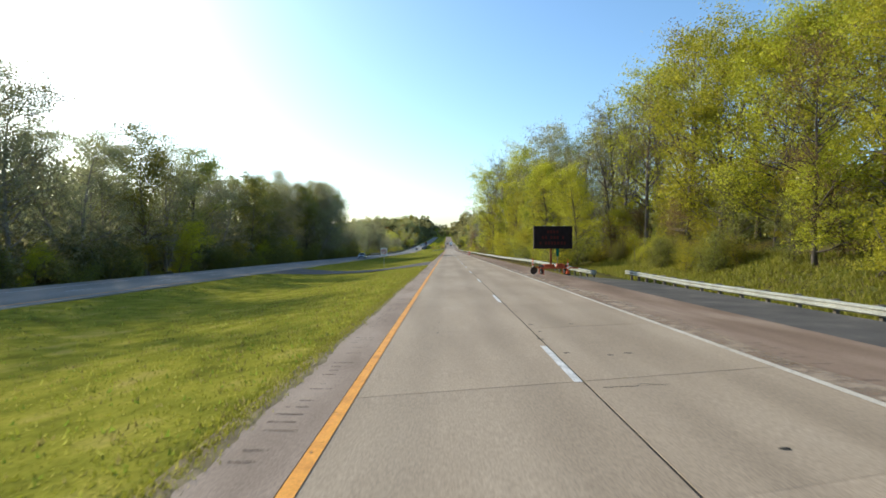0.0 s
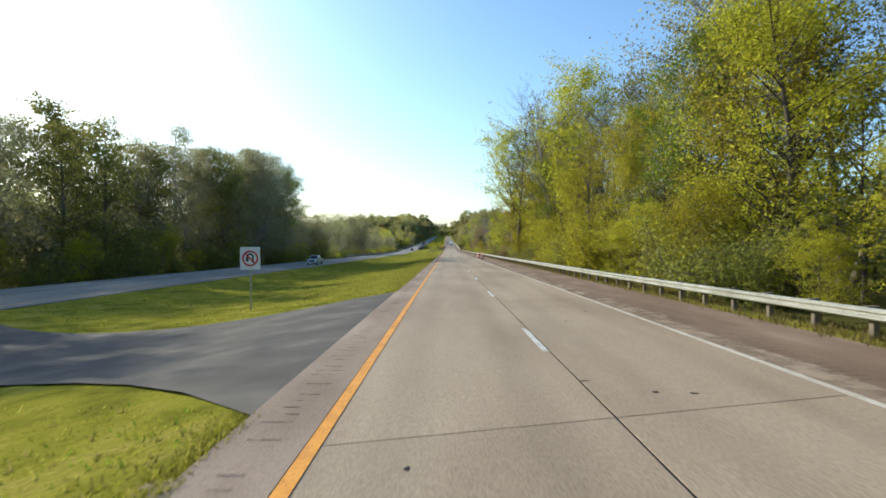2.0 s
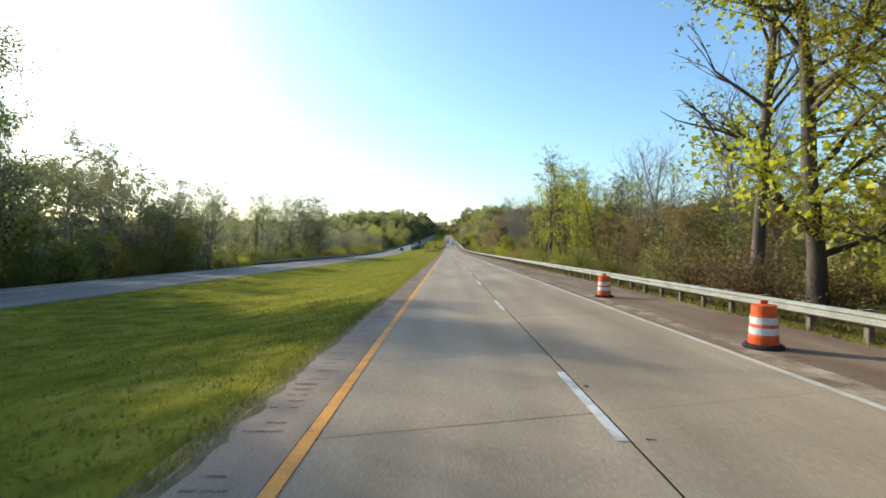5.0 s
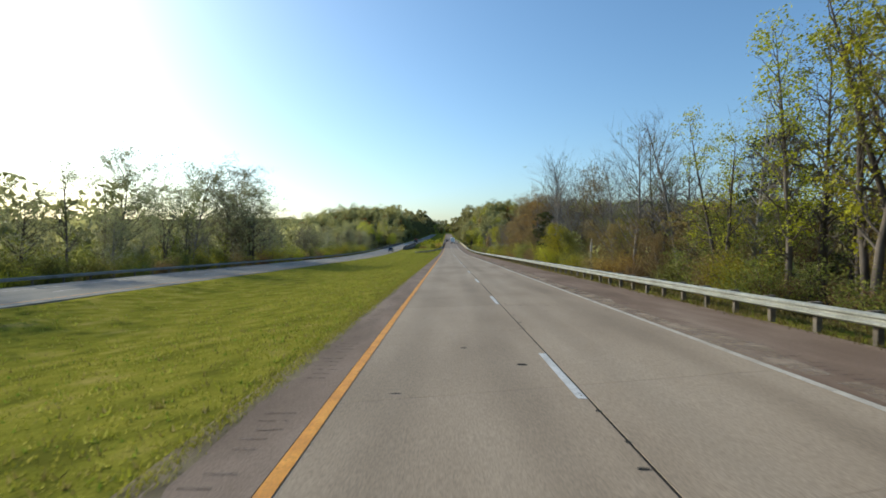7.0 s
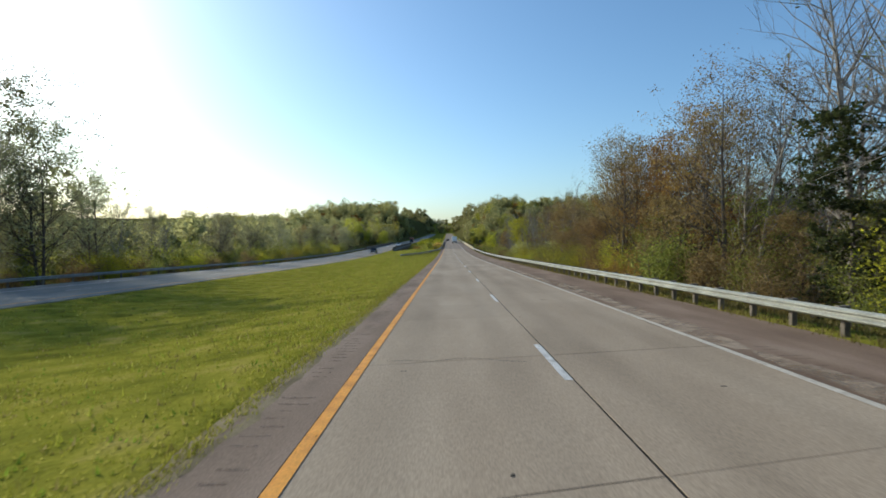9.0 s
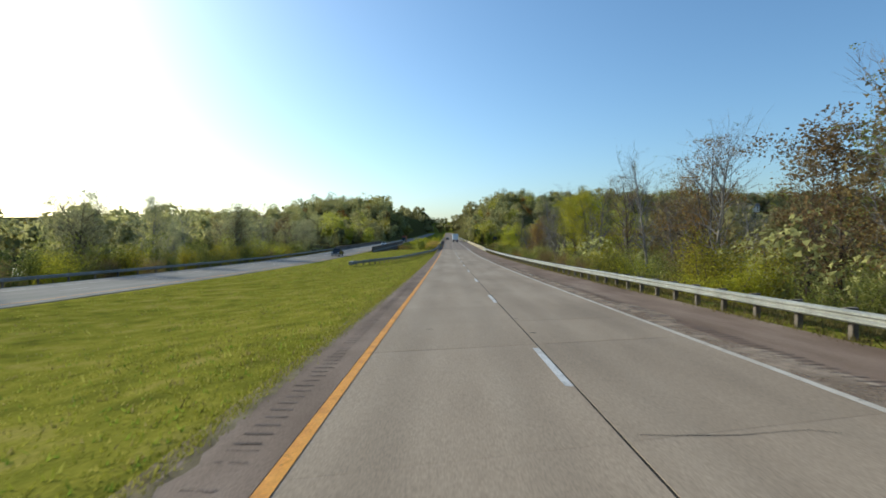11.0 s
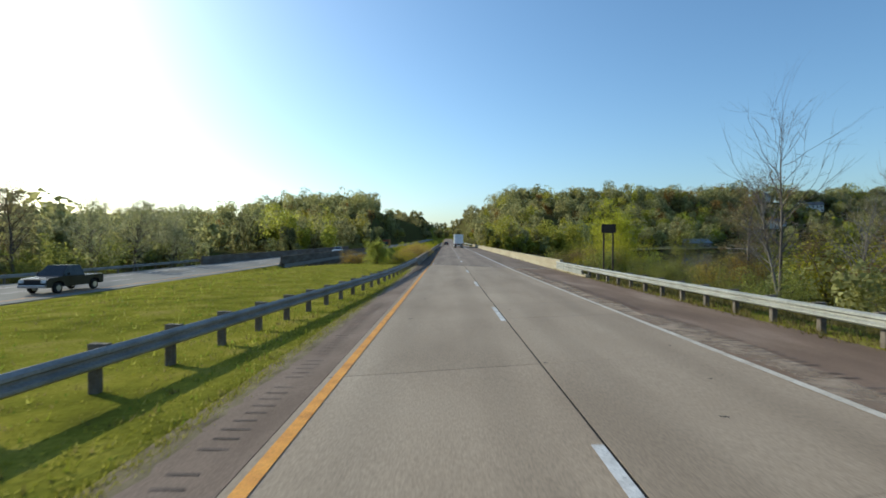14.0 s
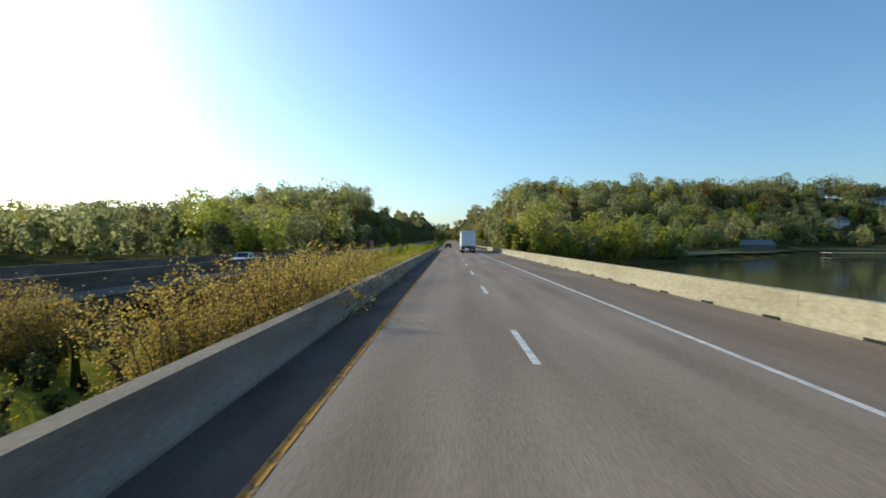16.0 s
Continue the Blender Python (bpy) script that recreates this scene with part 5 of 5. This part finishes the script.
        part("mudguard", prism([(-0.46, 0.42), (-0.36, 0.66), (-0.14, 0.77), (0.14, 0.77), (0.36, 0.66), (0.46, 0.42), (0.43, 0.42), (0.34, 0.63), (0.13, 0.735), (-0.13, 0.735), (-0.34, 0.63), (-0.43, 0.42)], sx - 0.12, sx + 0.12), M["black"], t)
    for sx, sy in ((-1.0, -0.8), (1.0, -0.8), (-1.0, 0.8), (1.0, 0.8)):
        part("jack", box(boxed((0.07, 0.07, 0.56), (sx, sy, 0.30), 0.005), (0.2, 0.2, 0.02), (sx, sy, 0.03)), M["orangepaint"], t)
    board = part("board", boxed((3.2, 0.2, 1.88), (-0.05, -0.12, 3.05), 0.02), M["black"], t, "black board housing")
    part("face", boxed((3.06, 0.012, 1.74), (-0.05, -0.226, 3.05)), M["face"], board)
    for sx in (-0.8, 0.0, 0.85):
        part("marker", boxed((0.16, 0.1, 0.04), (sx, -0.15, 4.01), 0.01), M["reflect"], board)
    # unreadable rows of lamps
    rng = random.Random(5)
    for row, (a0, a1) in enumerate(((-0.62, 0.4), (-1.05, 0.8), (-1.25, 1.0))):
        x0 = a0
        while x0 < a1:
            part("lamp_bar", boxed((0.17, 0.012, 0.24), (x0 + 0.13, -0.238, 3.50 - 0.46 * row)), M["led"], board)
            x0 += 0.26 if rng.random() < 0.8 else 0.45
    part("edge_strip", boxed((0.03, 0.21, 1.88), (-1.665, -0.123, 3.05)), M["signback"], board)
    return t


message_trailer(6.6, 43.1)


def channel_cone(x, y, group="cones by the trailer"):
    c = empty("traffic_cone", pose(x, y, zr(y)), "tall orange channelizer cone with white bands", "traffic cone", group)
    part("base", box(boxed((0.42, 0.42, 0.05), (0, 0, 0.025), 0.01), (0.3, 0.3, 0.04), (0, 0, 0.07), 0.01), M["black"], c)
    part("body", lathe([(0.14, 0.08), (0.13, 0.30), (0.062, 0.34), (0.055, 1.1), (0.03, 1.13)], 18), M["orange"], c)
    for z0 in (0.52, 0.82):
        part("band", lathe([(0.064, z0), (0.064, z0 + 0.12)], 18), M["reflect"], c)
    part("handle", lathe([(0.02, 1.13), (0.02, 1.2), (0.05, 1.2), (0.05, 1.25), (0.02, 1.26)], 12), M["orange"], c)
    return c


cone = channel_cone(7.45, 41.6)
copy_thing(cone, pose(5.2, 44.9, zr(44.9)))
pad = empty("paddle", pose(4.92, 42.7, zr(42.7), 8, 0, 4), "dark brown octagonal plate propped by the trailer", "sign plate")
bm = lathe([(0.33, -0.012), (0.33, 0.012)], 8, pose(0, 0, 0.33, 90, 0, 12))
part("plate", bm, M["signback"], pad)
part("foot", boxed((0.3, 0.18, 0.04), (0, 0, 0.02), 0.01), M["black"], pad)


def drum(x, y):
    d = empty("traffic_drum", pose(x, y, zr(y)), "orange construction drum with white bands", "traffic drum", "drums on the shoulder")
    part("body", lathe([(0.29, 0.06), (0.29, 0.26), (0.275, 0.28), (0.275, 0.48), (0.26, 0.50), (0.26, 0.70), (0.245, 0.72), (0.24, 0.92), (0.1, 0.94)], 22), M["orange"], d)
    for z0, r in ((0.30, 0.279), (0.52, 0.264)):
        part("band", lathe([(r, z0), (r - 0.001, z0 + 0.15)], 22), M["reflect"], d)
    part("base_ring", lathe([(0.2, 0.0), (0.40, 0.0), (0.41, 0.04), (0.36, 0.09), (0.2, 0.09)], 22), M["rubber"], d)
    part("handle", boxed((0.16, 0.04, 0.09), (0, 0, 0.98), 0.01), M["orange"], d)
    return d


dr = drum(4.75, 160.0)
copy_thing(dr, pose(4.8, 171.5, zr(171.5)))

# ---------------------------------------------------------------- signs
def turn_sign(x, y):
    s = empty("road_sign", pose(x, y, ground(x, y), 0, 0, 2), "white square no-u-turn sign on a steel post", "road sign")
    part("post", boxed((0.07, 0.05, 3.4), (0, 0.05, 1.55), 0.006), M["steel"], s)
    plate = part("plate", boxed((1.07, 0.012, 1.22), (0, 0, 2.75), 0.004), M["signwhite"], s)
    ring = bmesh.new()
    k = 40
    vs = [[ring.verts.new((r * math.cos(2 * math.pi * i / k), -0.012, 2.75 + r * math.sin(2 * math.pi * i / k))) for i in range(k)] for r in (0.34, 0.43)]
    for i in range(k):
        ring.faces.new((vs[0][i], vs[0][(i + 1) % k], vs[1][(i + 1) % k], vs[1][i]))
    part("ring", ring, M["signred"], plate)
    part("slash", boxed((0.80, 0.004, 0.075), (0, -0.014, 2.75), 0, pose(0, 0, 0, 0, 45)), M["signred"], plate)
    arrow = bmesh.new()
    for i in range(10):
        a0, a1 = math.pi * i / 10, math.pi * (i + 1) / 10
        q = [(r * math.cos(an), r * math.sin(an)) for r, an in ((0.10, a0), (0.20, a0), (0.20, a1), (0.10, a1))]
        arrow.faces.new([arrow.verts.new((px, -0.010, 2.84 + pz)) for px, pz in q])
    for q in (((0.10, -0.32), (0.20, -0.32), (0.20, 0), (0.10, 0)), ((-0.20, -0.12), (-0.10, -0.12), (-0.10, 0), (-0.20, 0))):
        arrow.faces.new([arrow.verts.new((px, -0.010, 2.84 + pz)) for px, pz in q])
    arrow.faces.new([arrow.verts.new((px, -0.010, 2.84 + pz)) for px, pz in ((-0.29, -0.12), (-0.15, -0.30), (-0.01, -0.12))])
    part("arrow", arrow, M["signblack"], plate)
    return s


turn_sign(-12.7, 86.3)
sg = empty("road_sign", pose(9.7, 457.0, ground(9.7, 457.0), 0, 0, -3), "small brown sign back on two posts by the bank", "road sign")
for sx in (-0.32, 0.32):
    part("post", boxed((0.1, 0.1, 3.9), (sx, 0, 1.85), 0.006), M["signback"], sg)
part("plate", boxed((1.0, 0.03, 0.62), (0, -0.08, 3.45), 0.006), M["signback"], sg)
mm = empty("road_sign", pose(9.5, 55.2, ground(9.5, 55.2), 0, 0, 2), "small narrow green marker sign behind the rail", "road sign")
part("post", boxed((0.06, 0.04, 2.3), (0, 0.03, 1.0), 0.005), M["darksteel"], mm)
part("plate", boxed((0.32, 0.01, 0.95), (0, 0, 1.95), 0.003), M["signgreen"], mm)
sn = empty("tree_stump", pose(13.0, 262.8, ground(13.0, 262.8), 0, 2, 0), "broken pale barkless trunk behind the rail", "tree stump")
part("trunk", lathe([(0.17, -0.3), (0.14, 0.4), (0.12, 2.0), (0.13, 3.1), (0.09, 3.5), (0.03, 3.9)], 10), M["timber"], sn)

# ---------------------------------------------------------------- vehicles
def wheel(parent, x, y, r=0.36, wdt=0.24):
    ty = part("wheel", lathe([(r * 0.6, -wdt / 2), (r * 0.93, -wdt / 2), (r, -wdt / 3), (r, wdt / 3), (r * 0.93, wdt / 2), (r * 0.6, wdt / 2)], 20, pose(x, y, r, 0, 90)), M["rubber"], parent)
    part("rim", lathe([(0.04, -wdt * 0.52), (r * 0.58, -wdt * 0.5), (r * 0.6, 0), (r * 0.58, wdt * 0.5), (0.04, wdt * 0.52)], 16, pose(x, y, r, 0, 90)), M["alloy"], ty)


def pickup(x, y, mat, label, yaw=180.0, cab_long=True):
    """A pickup truck; its front looks to +y before the turn."""
    c = empty("pickup_truck", pose(x, y, zo(y) + 0.012, 0, 0, yaw), label, "pickup truck")
    body = prism([(-2.85, 0.45), (-2.85, 1.08), (-0.85, 1.10), (-0.85, 1.12), (1.25, 1.14), (2.55, 1.06), (2.8, 0.92), (2.82, 0.45), (2.35, 0.42), (2.2, 0.75), (1.75, 0.86), (1.3, 0.75), (1.15, 0.42), (-1.3, 0.42), (-1.45, 0.75), (-1.85, 0.86), (-2.3, 0.75), (-2.45, 0.42)], -0.95, 0.95)
    part("body", body, M[mat], c)
    cab = bmesh.new()
    lo = [(-0.9, 1.10), (1.35, 1.13)]
    hi = [(-0.65, 1.84), (0.55, 1.86)]
    ring = []
    for (yb, zb), w2 in ((lo[0], 0.92), (lo[1], 0.92), (hi[1], 0.74), (hi[0], 0.74)):
        ring.append([cab.verts.new((-w2, yb, zb)), cab.verts.new((w2, yb, zb))])
    for i in range(4):
        cab.faces.new((ring[i][0], ring[i][1], ring[(i + 1) % 4][1], ring[(i + 1) % 4][0]))
    cab.faces.new([r[0] for r in ring])
    cab.faces.new([r[1] for r in ring][::-1])
    bmesh.ops.recalc_face_normals(cab, faces=cab.faces)
    cabo = part("cab", cab, M[mat], c)
    ws = bmesh.new()
    ws.faces.new([ws.verts.new(p) for p in ((-0.80, 1.24, 1.24), (0.80, 1.24, 1.24), (0.68, 0.655, 1.79), (-0.68, 0.655, 1.79))])
    part("windscreen", ws, M["glass"], cabo)
    for sx in (-1, 1):
        for y0, y1 in ((-0.62, 0.08), (0.14, 0.98)):
            sw = bmesh.new()
            q = [(y0, 1.22), (y1, 1.22), (min(y1, 0.5), 1.74), (max(y0, -0.56), 1.74)]
            sw.faces.new([sw.verts.new((sx * (0.927 - 0.18 * (z - 1.10) / 0.75), yy, z)) for yy, z in q])
            part("side_window", sw, M["glass"], cabo)
        part("headlight", boxed((0.34, 0.05, 0.2), (sx * 0.74, 2.80, 0.86), 0.01), M["head"], c)
        part("mirror", boxed((0.2, 0.08, 0.2), (sx * 1.08, 0.95, 1.28), 0.02), M["black"], c)
        for yy in (1.75, -1.88):
            wheel(c, sx * 0.84, yy)
        part("tail_light", boxed((0.1, 0.05, 0.34), (sx * 0.88, -2.86, 0.88), 0.01), M["tail"], c)
    part("grille", boxed((1.1, 0.05, 0.3), (0, 2.81, 0.84), 0.01), M["black"], c)
    part("bumper", boxed((1.86, 0.16, 0.2), (0, 2.84, 0.54), 0.03), M["alloy"], c)
    return c


pickup(-29.2, 165.0, "carsilver", "silver pickup truck on the opposite carriageway")
pickup(-29.0, 457.0, "cargrey", "dark grey pickup truck on the opposite carriageway")
pickup(-29.0, 551.0, "carwhite", "white pickup truck on the opposite bridge")


def car_ahead(x, y):
    c = empty("car", pose(x, y, zr(y) + 0.012), "dark grey car seen from behind in the lane", "car")
    part("body", prism([(-2.2, 0.35), (-2.25, 0.75), (-2.15, 0.98), (-1.3, 1.02), (1.0, 0.98), (2.0, 0.82), (2.2, 0.6), (2.2, 0.35)], -0.9, 0.9), M["cargrey"], c)
    cab = part("cabin", prism([(-1.95, 0.99), (-1.35, 1.42), (0.2, 1.45), (1.05, 0.98)], -0.74, 0.74), M["cargrey"], c)
    bw = bmesh.new()
    bw.faces.new([bw.verts.new(p) for p in ((-0.66, -1.90, 1.04), (0.66, -1.90, 1.04), (0.62, -1.42, 1.38), (-0.62, -1.42, 1.38))])
    part("rear_window", bw, M["glass"], cab)
    for sx in (-1, 1):
        part("tail_light", boxed((0.32, 0.05, 0.14), (sx * 0.68, -2.24, 0.80), 0.01), M["tail"], c)
        for yy in (-1.35, 1.4):
            wheel(c, sx * 0.8, yy, 0.32, 0.2)
    part("bumper", boxed((1.76, 0.1, 0.2), (0, -2.25, 0.47), 0.03), M["black"], c)
    part("plate_bar", boxed((0.4, 0.02, 0.12), (0, -2.29, 0.66)), M["signwhite"], c)
    return c


car_ahead(-1.9, 640.0)


def lorry(x, y):
    c = empty("semi_trailer_truck", pose(x, y, zr(y) + 0.012), "white box trailer truck seen from behind", "truck")
    tr = part("trailer", boxed((2.6, 14.6, 2.75), (0, 7.3, 2.65), 0.03), M["trailerwhite"], c, "white box trailer")
    for sx in (-0.64, 0.64):
        d = part("rear_door", boxed((1.2, 0.04, 2.5), (sx, -0.02, 2.65), 0.01), M["trailerwhite"], tr)
        part("lock_rod", rodded((sx * 0.6, -0.06, 1.42), (sx * 0.6, -0.06, 3.88), 0.02), M["alloy"], d)
        part("hinge", boxed((0.05, 0.05, 0.3), (sx * 1.9, -0.03, 3.2)), M["alloy"], d)
    part("bumper_bar", box(box(boxed((2.3, 0.1, 0.1), (0, 0.1, 0.55), 0.01), (0.08, 0.08, 0.7), (-0.6, 0.1, 0.9)), (0.08, 0.08, 0.7), (0.6, 0.1, 0.9)), M["reflect"], c)
    for sx in (-1, 1):
        part("tail_light", boxed((0.3, 0.05, 0.12), (sx * 1.05, -0.03, 1.2)), M["tail"], c)
        part("mud_flap", boxed((0.6, 0.02, 0.6), (sx * 0.95, 0.5, 0.62)), M["black"], c)
        part("skirt", boxed((0.03, 6.5, 0.8), (sx * 1.27, 7.6, 0.85), 0.01), M["trailerwhite"], c)
        for yy in (1.5, 2.75, 12.9, 14.1, 18.2):
            wheel(c, sx * 1.02, yy, 0.5, 0.5)
    part("chassis", boxed((1.0, 17.5, 0.3), (0, 9.6, 1.05), 0.02), M["black"], c)
    cb = part("cab", prism([(15.3, 0.7), (15.3, 3.7), (16.9, 3.85), (17.6, 2.9), (19.1, 1.9), (19.4, 0.7)], -1.2, 1.2), M["carwhite"], c)
    part("windscreen", boxed((2.0, 0.03, 0.8), (0, 17.95, 2.72), 0, pose(0, 0, 0, 35)), M["glass"], cb)
    return c


lorry(1.9, 576.0)


def oncoming_lorry(x, y):
    c = empty("box_truck", pose(x, y, zo(y) + 0.012, 0, 0, 180), "red-brown box truck on the opposite carriageway", "truck")
    part("box", boxed((2.5, 7.5, 2.6), (0, -2.2, 2.3), 0.03), M["carred"], c)
    cb = part("cab", prism([(1.7, 0.6), (1.7, 2.7), (2.7, 2.7), (3.3, 1.7), (4.3, 1.5), (4.4, 0.6)], -1.1, 1.1), M["cargrey"], c)
    part("windscreen", boxed((1.9, 0.03, 0.9), (0, 3.03, 2.2), 0, pose(0, 0, 0, 31)), M["glass"], cb)
    for sx in (-1, 1):
        part("headlight", boxed((0.3, 0.05, 0.2), (sx * 0.8, 4.38, 0.95)), M["head"], c)
        for yy in (-4.0, 3.2):
            wheel(c, sx * 0.95, yy, 0.46, 0.3)
    return c


oncoming_lorry(-29.0, 655.0)


# ---------------------------------------------------------------- houses and dock on the far shore
def house(x, y, yaw, wid, dep, wall_h, mat="siding", roof="roofing", label="white house among trees on the far hillside"):
    z = min(ground(x + dx, y + dy) for dx in (-wid / 2, wid / 2) for dy in (-dep / 2, dep / 2)) - 0.3
    h = empty("house", pose(x, y, z, 0, 0, yaw), label, "house")
    wl = part("wall", boxed((wid, dep, wall_h), (0, 0, wall_h / 2)), M[mat], h)
    rf = prism([(-dep / 2 - 0.5, wall_h), (0, wall_h + dep * 0.32), (dep / 2 + 0.5, wall_h), (dep / 2 + 0.5, wall_h + 0.18), (0, wall_h + dep * 0.32 + 0.2), (-dep / 2 - 0.5, wall_h + 0.18)], -wid / 2 - 0.5, wid / 2 + 0.5)
    ro = part("roof", rf, M[roof], h)
    part("gable", prism([(-dep / 2, wall_h - 0.02), (0, wall_h + dep * 0.31), (dep / 2, wall_h - 0.02)], -wid / 2 + 0.02, wid / 2 - 0.02), M[mat], h)
    part("chimney", boxed((0.7, 0.7, 1.6), (wid * 0.25, 0.3, wall_h + dep * 0.32 + 0.3)), M["barrier"], ro)
    for lvl in range(int(wall_h // 2.7)):
        for k in range(int(wid // 3)):
            wx = -wid / 2 + (k + 0.5) * wid / int(wid // 3)
            wf = part("window", boxed((1.3, 0.1, 1.4), (wx, -dep / 2 - 0.01, 1.6 + 2.7 * lvl), 0.02), M["siding"], h)
            part("pane", boxed((1.1, 0.04, 1.2), (wx, -dep / 2 - 0.07, 1.6 + 2.7 * lvl)), M["glass"], wf)
    return h


house(256, 830, 28, 15, 8, 5.4)
house(305, 860, -20, 15, 9, 5.6)
house(279, 886, 24, 12, 8, 5.4)
# dark post material on the walls and a darker roof paint in their shade
house(155, 752, 10, 20, 8, 3.2, "post", "blueroof", "low building with shade-darkened walls and a blue-grey roof by the shore")
dock = empty("dock", pose(142, 668, WATER, 0, 0, -8), "pale timber boat dock on piles in the river", "dock")
part("roof", boxed((34, 7, 0.22), (8, 0, 2.5), 0.05), M["timber"], dock, "flat pale dock roof")
part("platform", boxed((34, 7, 0.25), (8, 0, 0.5), 0.03), M["post"], dock)
for k in range(5):
    for sy in (-3, 3):
        part("pile", rodded((-8 + 8 * k, sy, -2.5), (-8 + 8 * k, sy, 2.4), 0.13), M["post"], dock)

# ---------------------------------------------------------------- concrete slabs, nearest stretch of the road
crng = random.Random(31)
for a0, a1 in zip(cuts, cuts[1:]):
    end = a1 == cuts[-1]
    g0, g1 = crng.choice((0.0, 0.004, 0.018)), crng.choice((0.0, 0.004, 0.02))
    slab(-3.67, -0.02, a0 + g0, a1 - 0.006, end)
    slab(0.02, 3.85, a0 + g1, a1 - 0.008, end)
